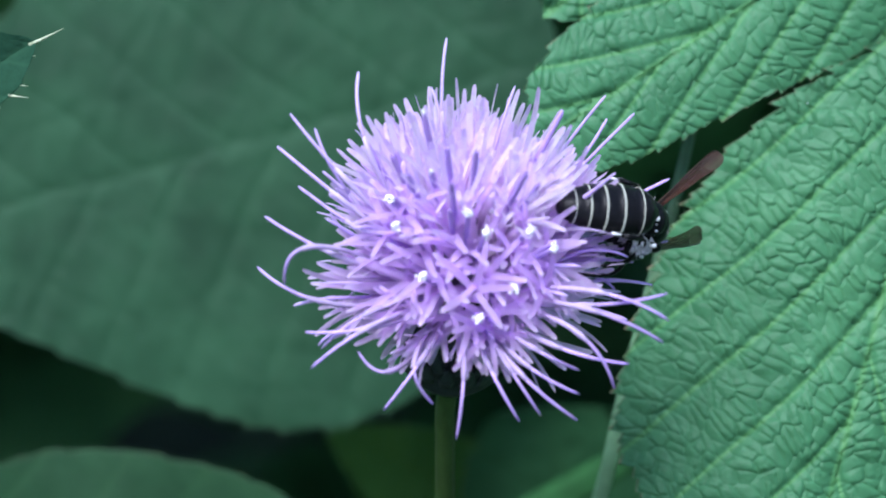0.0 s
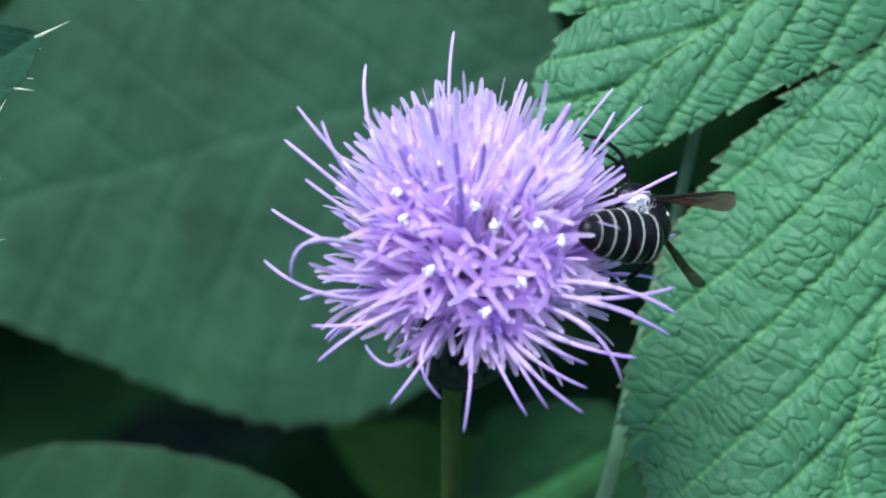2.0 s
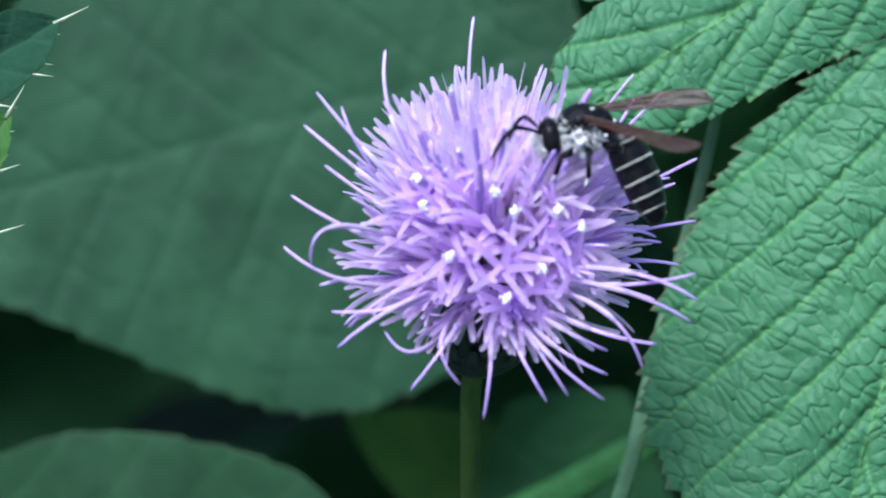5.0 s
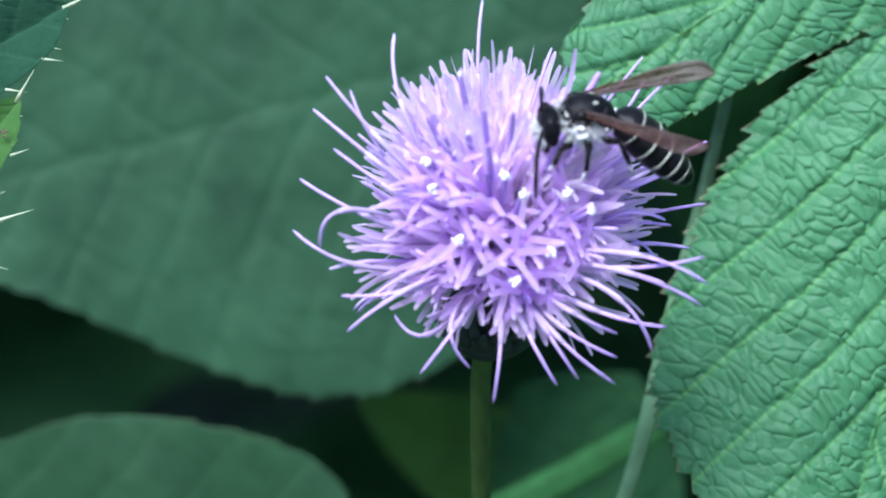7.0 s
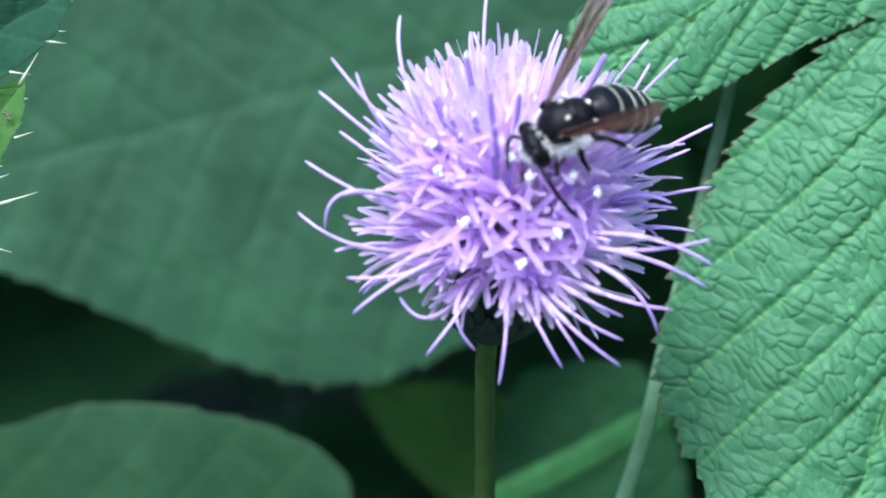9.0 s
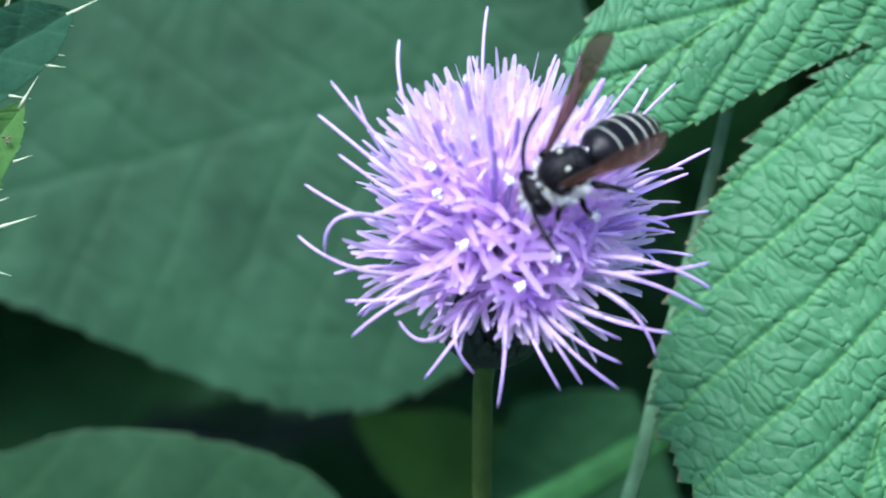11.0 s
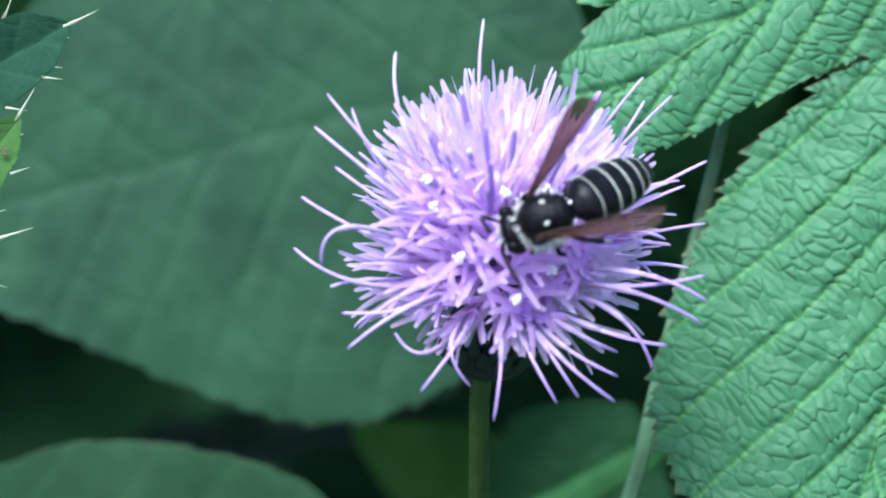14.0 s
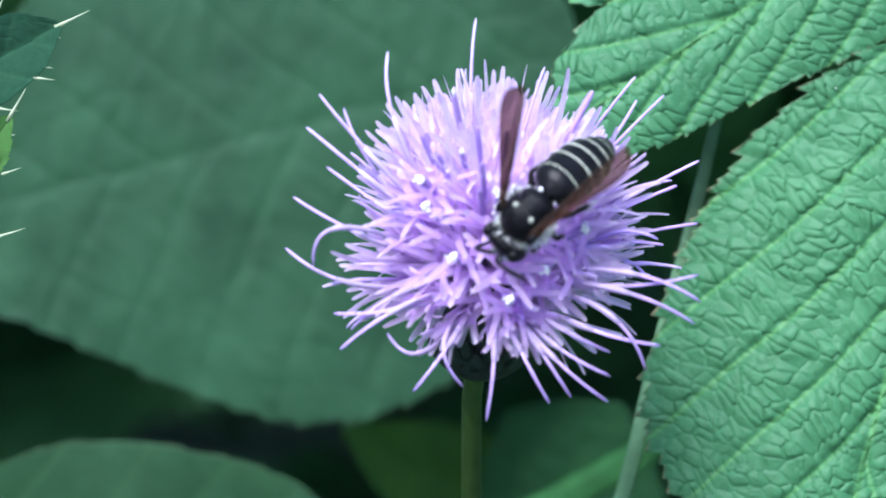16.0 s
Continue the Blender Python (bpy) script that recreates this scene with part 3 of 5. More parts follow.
def build_flower():
    foot = STAGE @ (HEART * MM)
    ob = root("thistle_flower", Matrix.Translation(foot) @ STAGE.to_3x3().to_4x4(), "lilac thistle head with spiky florets on an upright green stem", "flower")
    rng = random.Random(7)
    seat = -AXIS * 4.0
    # receptacle and cup of dark scales
    side = AXIS.orthogonal().normalized()
    turn = Matrix((side, AXIS.cross(side), AXIS)).transposed()
    cup = Shape().tube([turn @ Vector((0, 0, z)) for z in (-12.4, -12.0, -10.9, -9.0, -7.0, -5.2, -3.6)], [0.9, 2.9, 3.75, 3.95, 3.6, 3.1, 2.2], 24)
    part("involucre", cup.mesh("involucre", BRACT), ob, label="dark green-black scaly cup")
    scale = Shape().tube([(0, 0, 0), (0.12, 0, 0.9), (0.22, 0, 1.8), (0.5, 0, 2.6)], [0.5, 0.62, 0.42, 0.04], 6, 0.3, side=(0, 1, 0)).mesh("bract", BRACT)
    for ring, (z, r, count) in enumerate(((-12.2, 2.4, 12), (-11.2, 3.25, 15), (-10.2, 3.75, 17), (-9.2, 3.85, 17), (-8.1, 3.75, 16))):
        for k in range(count):
            a = 2 * math.pi * (k + 0.5 * (ring % 2)) / count
            m = turn.to_4x4() @ Matrix.Translation(Vector((r * math.cos(a), r * math.sin(a), z)) * MM) @ pose(0, 0, 0, 0, 0, math.degrees(a)) @ pose(0, 0, 0, 0, 8, 0)
            part("bract", scale, ob, m)
    # stem, down to the ground
    down = STAGE.to_3x3().inverted() @ Vector((0, 0, -1))
    p0 = -AXIS * 12.4
    pts = [p0 + AXIS * 1.0, p0, p0 - AXIS * 2.5 + down * 1.5]
    for k in range(1, 30):
        pts.append(p0 - AXIS * 2.5 + down * (1.5 + k * 23) + Vector((-0.25 * k + 0.9 * math.sin(k * 0.4), 0.3 * k, 0)))
    sh = Shape().tube(pts, [0.9, 0.8, 0.72] + [0.72 + 0.03 * k for k in range(29)], 12)
    for k in range(0, 12, 2):
        a = 2 * math.pi * k / 12
        off = Vector((math.cos(a), math.sin(a) * 0.7, math.sin(a) * 0.4)) * 0.62
        sh.tube([q + off for q in pts[1:]], 0.14, 5)
    part("stem", sh.mesh("stem", STEM), ob, label="ridged olive-green stem")
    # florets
    corollas, lit_corollas, styles = floret_meshes(PETAL), floret_meshes(PETAL_LIT), style_meshes()
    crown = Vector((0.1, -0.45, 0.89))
    anthers = [Shape().tube([(0, 0, 5.2), (0, 0, 6.4), (0.03, 0, 8.2), (0.05, 0.03, h - 0.3), (0.05, 0.03, h)], [0.16, 0.19, 0.2, 0.18, 0.06], 8).mesh("anther_tube", ANTHER)
               for h in (10.5, 10.0, 11.0)]
    tuft = Shape()
    trng = random.Random(3)
    for k in range(40):
        q = Vector((trng.gauss(0, 0.12), trng.gauss(0, 0.12), 10.2 + trng.gauss(0, 0.14)))
        tuft.blob(q, (0.11, 0.11, 0.11), 4, 6)
    tuft = tuft.mesh("pollen_tuft", POLLEN)
    golden = math.pi * (3 - math.sqrt(5))
    for layer, count in ((0, 136), (1, 112), (2, 74), (3, 150)):
        for i in range(count):
            polar = math.acos(1 - (i + 0.5) / count * (1 - math.cos(radians(114 - 12 * min(layer, 2)))))
            az = i * golden + rng.uniform(-0.25, 0.25) + layer
            d = turn @ Vector((math.sin(polar) * math.cos(az), math.sin(polar) * math.sin(az), math.cos(polar)))
            d = (d + Vector([rng.uniform(-0.055, 0.055) for _ in range(3)])).normalized()
            start = seat + d * 1.6
            facing, upper, low = -d.y, d.z > 0.42, d.z < -0.32
            beneath = low and abs(d.x) < 0.45
            under = not low and d.z < 0.05 and facing > 0.3
            thin = ((0.0, 0.0, 0.0) if upper else (0.08, 0.75, 1) if facing > 0.66 else (0.6, 1, 1) if beneath else (0.35, 0.95, 1) if low else
                    (0.32, 0.85, 1) if under else (0.1, 0.5, 0.7))
            # Short fill-in florets; their pale colour paints the glow between the lobes.
            if layer == 3:
                if d.z < -0.05 or facing < -0.3:
                    continue
                tip = d * (rng.uniform(7.4, 9.4) if upper else rng.uniform(5.6, 6.8))
                part("floret", lit_corollas[rng.randrange(10)], ob, aim(start, tip, rng.uniform(0, 360)) @ Matrix.Diagonal((1.1, 1.1, (tip - start).length / 9.9, 1)))
                continue
            if rng.random() < thin[layer]:
                continue
            if upper:
                kind = rng.choice((1, 2, 2, 3)) if facing > 0.25 else rng.choice((0, 1, 1, 2))
            elif facing > 0.66:
                kind = rng.choice((4, 5, 5, 6))
            elif low:
                kind = rng.choice((1, 2, 3, 3))
            else:
                kind = rng.choice((3, 4, 4)) if under else rng.choice((1, 2, 3, 3, 4))
            reach = rng.uniform(9.2, 11.4) if facing < 0.6 else rng.uniform(8.6, 9.6)
            if upper:
                reach += 0.9
            elif beneath:
                reach = rng.uniform(7.2, 9.0)
            reach -= (1.0 if upper else 1.9 if facing < 0.7 else 2.4) * layer
            tip = d * reach
            m = aim(start, tip, rng.uniform(-25, 25), Vector((d.x, 0, d.z - 0.1)))
            # Florets round the crown take the paler copy, painted as top light.
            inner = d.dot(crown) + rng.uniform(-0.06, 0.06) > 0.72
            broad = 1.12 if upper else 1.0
            fl = part("floret", (lit_corollas if inner else corollas)[kind * 5 + rng.randrange(5)], ob, m @ Matrix.Diagonal((broad, broad, (tip - start).length / 9.9, 1)))
            roll = rng.random()
            if layer:
                continue
            if upper and facing > 0.15 and roll < 0.2:
                pick = rng.choice((0, 0, 1, 2))
                part("anther_tube", anthers[pick], fl, label="dark violet anther tube")
                if roll < 0.1:
                    top = (10.5, 10.0, 11.0)[pick] - 10.2 * 0.4
                    part("pollen_tuft", tuft, fl, Matrix.Translation((0.05 * MM, 0.03 * MM, top * MM)) @ Matrix.Diagonal((0.4, 0.4, 0.4, 1)), "small tuft of white pollen")
            elif facing > 0.4 and roll < 0.12:
                part("anther_tube", anthers[0], fl, label="dark violet anther tube")
            elif roll > (0.95 if upper else 0.6) and facing < 0.75:
                part("style", styles[rng.choice((0, 3, 4, 6, 9))][2], fl, label="pale lilac style")
    # ripe florets that offer pollen: offsets from the heart, across and up
    for dx, dz in ((-0.1, 2.4), (1.1, 1.1), (-3.2, -1.9), (0.7, -4.8), (3.1, -2.7), (4.1, 1.2), (5.8, 0.0), (-5.4, 3.4), (-5.1, 1.6)):
        tip = Vector((dx, -math.sqrt(9.6 ** 2 - dx * dx - dz * dz), dz))
        start = seat + tip.normalized() * 1.6
        fl = part("floret", corollas[20 + rng.randrange(5)], ob, aim(start, tip, rng.uniform(0, 360)) @ Matrix.Diagonal((1, 1, (tip - start).length / 10.3, 1)))
        part("anther_tube", anthers[1], fl, label="dark violet anther tube")
        part("pollen_tuft", tuft, fl, label="tuft of white pollen")
    # ripe florets of the crown, with bare dark tubes: offsets from the heart, across and up
    for dx, dz in ((-4.2, 5.0), (-1.5, 6.8), (-1.2, 4.4), (-5.5, 7.6), (0.5, 6.6), (-7.2, 7.4), (3.8, 5.2), (5.0, 4.7), (-5.3, 6.4)):
        tip = Vector((dx, -math.sqrt(max(4.0, 11.2 ** 2 - dx * dx - dz * dz)), dz))
        start = seat + tip.normalized() * 1.6
        fl = part("floret", lit_corollas[20 + rng.randrange(5)], ob, aim(start, tip, rng.uniform(0, 360)) @ Matrix.Diagonal((1, 1, (tip - start).length / 10.5, 1)))
        part("anther_tube", anthers[rng.randrange(3)], fl, Matrix.Diagonal((1.05, 1.05, 0.96, 1)), "dark violet anther tube")
    # long outer styles: turn about the view, reach from the heart, and by how much the tip swings off that line
    for ang, reach, swing in ((96, 14.9, -9), (122, 14.7, -24), (74, 11.9, -3), (143, 15.8, -9), (152, 15.3, -7), (142, 13.8, -21), (171, 14.6, -15), (191, 13.3, 48),
                              (185, 15.0, -28), (207, 13.0, -17), (217, 14.0, 3), (223, 10.7, -60), (242, 12.9, -6), (257, 11.3, 34), (266, 13.5, -3)):
        long_style(ob, seat, corollas, ang, reach, swing, rng)
    for ang, reach, swing in ((286, 12.7, 9), (293, 12.8, 6), (302, 14.3, 14), (307, 12.9, 18), (312, 11.6, 15), (316, 14.2, -17), (324, 13.9, 17), (334, 15.2, -4), (340, 15.0, -8),
                              (347, 14.3, 16), (48, 14.5, 1), (39, 15.1, 3), (43, 13.4, 11), (19, 15.0, 4), (14, 13.0, 4), (2, 14.1, 3), (355, 11.7, -3), (214, 12.6, 8), (160, 12.8, -10)):
        long_style(ob, seat, corollas, ang, reach, swing, rng)
    return ob


# ---- the bee ----
def frame_of(x, y, z, ahead, up):
    """A pose at a place in millimetres, with x ahead and z as near to up as can be."""
    fx = Vector(ahead).normalized()
    fz = Vector(up)
    fz = (fz - fx * fz.dot(fx)).normalized()
    m = Matrix((fx, fz.cross(fx), fz)).transposed().to_4x4()
    return Matrix.Translation(Vector((x, y, z)) * MM) @ m


def hairs(rng, count, place, length, thick=0.05):
    """Fine pale hairs, each a slim spike; place gives a root and a direction."""
    sh = Shape()
    for _ in range(count):
        p, d = place(rng)
        d = (d + Vector([rng.gauss(0, 0.35) for _ in range(3)])).normalized()
        ln = length * rng.uniform(0.6, 1.3)
        droop = Vector((rng.gauss(0, 0.1), rng.gauss(0, 0.1), rng.gauss(0, 0.1))) * ln
        sh.tube([p, p + d * ln * 0.55, p + d * ln + droop], [thick, thick * 0.8, thick * 0.2], 3, cap=False)
    return sh


def on_blob(size, zmin, zmax, centre=(0, 0, 0), xmin=-1.0, xmax=1.0):
    def place(rng):
        while True:
            v = Vector([rng.gauss(0, 1) for _ in range(3)]).normalized()
            if zmin <= v.z <= zmax and xmin <= v.x <= xmax:
                return Vector(centre) + Vector((v.x * size[0], v.y * size[1], v.z * size[2])) * 0.97, v
    return place


def wing_meshes(side):
    """A long smoky wing along +x, leading edge towards +y for the left one, with its veins."""
    n, k = 26, 9
    verts, faces = [], []
    length = 9.7
    for i in range(n):
        s = i / (n - 1)
        tip = math.sqrt(max(0.0, 1 - (max(0.0, s - 0.66) / 0.34) ** 2.4))
        lead = (0.15 + 0.2 * s) * (0.25 + 0.75 * tip)
        trail = (0.13 + 1.45 * s ** 1.15) * tip + 0.02
        for j in range(k):
            f = j / (k - 1)
            y = lead + (-(trail) - lead) * f
            fold = 0.07 * math.cos(f * 15) * (1 - 0.5 * s) + 0.25 * f * f * math.sin(s * 2.5) + 0.04 * math.sin(s * 14 + f * 6)
            verts.append((s * length, y * side, fold))
    m = n * k
    verts += [(x, y, z - 0.025) for x, y, z in verts]
    for i in range(n - 1):
        for j in range(k - 1):
            a = i * k + j
            faces.append((a, a + 1, a + k + 1, a + k))
            faces.append((m + a, m + a + k, m + a + k + 1, m + a + 1))
    blade = mesh_from("wing", verts, faces, WING)
    at_grid = lambda i, j: Vector(verts[i * k + j])
    sh = Shape()
    sh.tube([at_grid(i, 0) for i in range(n)], [0.11 - 0.003 * i for i in range(n)], 6)
    sh.tube([at_grid(i, 1) for i in range(n - 6)], [0.08 - 0.002 * i for i in range(n - 6)], 5)
    sh.tube([at_grid(i, 3) for i in range(n - 8)], 0.04, 5)
    sh.tube([at_grid(i, 5) for i in range(n - 11)], 0.035, 5)
    for i in (9, 13, 17):
        sh.tube([at_grid(i, 1), at_grid(i + 1, 3), at_grid(i, 5)], 0.03, 5)
    return blade, sh.mesh("wing_vein", WING_VEIN)


def build_bee():
    """A slender black bee with pale bands: x forwards, y to its left, z up; the thorax is at the origin."""
    bee = root("bee", STAGE, "slender black bee with pale-banded abdomen and smoky wings on the flower", "bee")
    rng = random.Random(5)
    th = Shape().blob((0.1, 0, 0), (1.8, 1.66, 1.58), 24, 30)
    th.blob((-1.2, 0, -0.15), (0.9, 1.35, 1.2), 10, 18)
    th.blob((-0.95, 0, 0.75), (0.62, 0.95, 0.5), 8, 14)
    thorax = part("thorax", th.mesh("thorax", CHITIN_MATT), bee)
    spot = Shape().blob((0, 0, 0), (0.24, 0.2, 0.12), 6, 10).mesh("spot", BAND)
    for y in (-0.72, 0.72):
        part("spot", spot, thorax, pose(-0.62 * MM, y * MM, 1.22 * MM), "cream-white spot")
    collar = Shape().tube([(1.4, y, 0.92 - 0.25 * y * y) for y in (-1.25, -1.0, -0.7, -0.4)], [0.03, 0.09, 0.09, 0.03], 6)
    collar.tube([(1.4, y, 0.92 - 0.25 * y * y) for y in (0.4, 0.7, 1.0, 1.25)], [0.03, 0.09, 0.09, 0.03], 6)
    part("collar", collar.mesh("collar", BAND), thorax, label="thin pale collar line")
    for y in (-1, 1):
        part("wing_cap", Shape().blob((0.45, 1.55 * y, 0.75), (0.5, 0.3, 0.38), 8, 12).mesh("wing_cap", CHITIN), thorax)
    fur = hairs(rng, 520, on_blob((2.0, 1.8, 1.62), -1, -0.05, (0.1, 0, 0), xmin=-0.6), 0.55)
    part("fur", fur.mesh("fur", HAIR), thorax, label="dusty white fur on the underside")
    dust = Shape()
    for _ in range(90):
        p, d = on_blob((1.95, 1.8, 1.62), -0.9, 0.05, (0.2, 0, 0))(rng)
        r = rng.uniform(0.06, 0.2)
        dust.blob(p + d * rng.uniform(0.1, 0.5), (r, r, r), 4, 6)
    part("pollen", dust.mesh("pollen", POLLEN), thorax, label="clinging white pollen grains")
    fuzz = hairs(rng, 260, on_blob((1.8, 1.68, 1.52), -0.2, 1, (0.1, 0, 0)), 0.3, 0.018)
    part("fuzz", fuzz.mesh("fuzz", CHITIN_MATT), thorax, label="short dark fuzz on the back")
    fringe = hairs(rng, 160, on_blob((1.75, 1.7, 1.5), -0.25, 0.25, (0.1, 0, 0), xmin=-0.3), 0.45, 0.03)
    part("fringe", fringe.mesh("fringe", HAIR), thorax, label="pale hair along the sides")
    ruff = hairs(rng, 70, on_blob((1.85, 1.75, 1.55), -0.3, 0.7, (0.15, 0, 0), xmin=0.5), 0.5, 0.03)
    part("ruff", ruff.mesh("ruff", HAIR), thorax, label="pale hair ruff behind the head")
    # head
    hd = Shape().blob((2.4, 0, -0.42), (0.85, 1.55, 1.36), 14, 20)
    hd.tube([(1.5, 0, -0.2), (2.2, 0, -0.35)], [0.75, 0.8], 12)
    hd.tube([(2.55, 0, -1.3), (2.85, 0, -1.9), (2.75, 0, -2.4)], [0.5, 0.42, 0.15], 8)
    head = part("head", hd.mesh("head", CHITIN_MATT), bee)
    for y in (-1, 1):
        part("eye", Shape().blob((2.5, 1.22 * y, -0.32), (0.62, 0.5, 1.1), 10, 14).mesh("eye", CHITIN), head, label="large glossy black eye")
    face = hairs(rng, 200, on_blob((0.9, 1.2, 1.25), -1, 0.35, (2.45, 0, -0.47), xmin=0.35), 0.5)
    part("fur", face.mesh("fur", HAIR), head, label="white hair on the face")
    tuft = hairs(rng, 260, on_blob((0.85, 1.5, 1.34), -0.1, 1, (2.4, 0, -0.42)), 0.25, 0.018)
    part("fuzz", tuft.mesh("fuzz", CHITIN_MATT), head)
    antennae = []
    for y in (-1, 1):
        sh = Shape()
        pts = [Vector((0, 0, 0)), Vector((0.7, 0, 0.3)), Vector((1.4, 0, 0.5))]
        pts += [Vector((1.4 + 0.4 * i, 0, 0.5 + 0.35 * math.sin(i * 0.38) - 0.045 * i * i * 0.5)) for i in range(1, 9)]
        pts = [q * 1.18 for q in pts]
        sh.tube(pts, [0.1, 0.1, 0.13] + [0.155] * 7 + [0.09], 8)
        for q in pts[3:-1]:
            sh.blob(q, (0.17, 0.17, 0.17), 5, 8)
        antennae.append(part("antenna", sh.mesh("antenna", CHITIN_MATT), bee, label="jointed black antenna"))
    # abdomen: six overlapping plates, narrowing to a blunt tip
    ring = [(0.0, 0.42), (-0.2, 0.6), (-0.45, 1.1), (-0.9, 1.5), (-1.35, 1.66), (-1.5, 1.68), (-1.56, 1.58), (-2.0, 1.72), (-2.8, 1.82), (-2.95, 1.82), (-3.02, 1.7), (-3.5, 1.78),
            (-4.1, 1.76), (-4.2, 1.74), (-4.27, 1.62), (-4.7, 1.68), (-5.2, 1.6), (-5.28, 1.56), (-5.34, 1.44), (-5.7, 1.4), (-6.15, 1.24), (-6.22, 1.2), (-6.28, 1.09), (-6.7, 0.96),
            (-7.0, 0.76), (-7.2, 0.45), (-7.28, 0.02)]
    ring = [(x * 1.04, r * 1.03) for x, r in ring]
    ab = Shape().tube([(x, 0, -0.015 * x * x * 0.35) for x, _ in ring], [r for _, r in ring], 30, 0.78, side=(0, 1, 0))
    abdomen = part("abdomen", ab.mesh("abdomen", CHITIN), bee, label="glossy black abdomen with pale bands")
    for x, r, w in ((-1.5, 1.74, 0.05), (-2.99, 1.885, 0.08), (-4.3, 1.81, 0.082), (-5.43, 1.635, 0.075), (-6.41, 1.26, 0.06)):
        sh = Shape()
        n, arc = 44, 285
        pts = [radians(-arc / 2 + arc * i / (n - 1)) for i in range(n)]
        drop = -0.015 * x * x * 0.35
        rows = []
        for dx, dr in ((w, 0.0), (w * 0.6, 0.035), (-w * 0.6, 0.045), (-w, 0.0)):
            rows.append([(x + dx + 0.03 * noise.noise(Vector((a * 6, x, dx))), math.sin(a) * (r + dr), math.cos(a) * (r + dr) * 0.78 + drop) for a in pts])
        base = len(sh.v)
        for rw in rows:
            sh.v += rw
        for i in range(3):
            for j in range(n - 1):
                a = i * n + j
                sh.f.append((a, a + 1, a + n + 1, a + n))
                sh.s.append(0)
        part("band", sh.mesh("band", BAND), abdomen, label="pale cream band")
    # wings
    wings = []
    for y in (1, -1):
        blade, veins = wing_meshes(y)
        wing = part("wing", blade, bee, label="long smoky brown wing")
        part("wing_vein", veins, wing, label="dark brown wing veins")
        wings.append(wing)
    # legs, clasping the florets
    for y in (-1, 1):
        for x, mid, knee, heel, toe in ((1.1, (1.6, 1.7, -1.5), (2.4, 2.2, -1.6), (2.9, 1.8, -2.9), (3.4, 1.6, -3.4)), (0.1, (0.1, 2.2, -1.5), (0.3, 3.1, -1.8), (0.5, 2.9, -3.3), (0.9, 2.8, -4.1)),
                                        (-0.9, (-1.5, 2.0, -1.4), (-2.3, 2.8, -1.3), (-3.0, 2.9, -3.1), (-3.3, 2.9, -4.2))):
            pts = [(x, 0.9 * y, -1.15)] + [(a * 0.85, b * 0.72 * y, c * 0.9 - 0.1) for a, b, c in (mid, knee, heel, toe)]
            sh = Shape().tube(pts[:3], [0.2, 0.28, 0.18], 8).tube(pts[2:4], [0.17, 0.2], 8).tube(pts[3:], [0.11, 0.06], 7)
            leg = part("leg", sh.mesh("leg", CHITIN_MATT), bee)
            p, q = Vector(pts[2]), Vector(pts[3])
            brush = hairs(rng, 70, lambda r: (p.lerp(q, r.random()), (Vector([r.gauss(0, 1) for _ in range(3)]).normalized() + (q - p).normalized() * 1.3).normalized()), 0.26, 0.02)
            brush.tube([q, Vector(pts[4])], 0.1, 6)
            part("fur", brush.mesh("fur", HAIR), leg, label="pale pollen brush")
    return bee, abdomen, wings, antennae


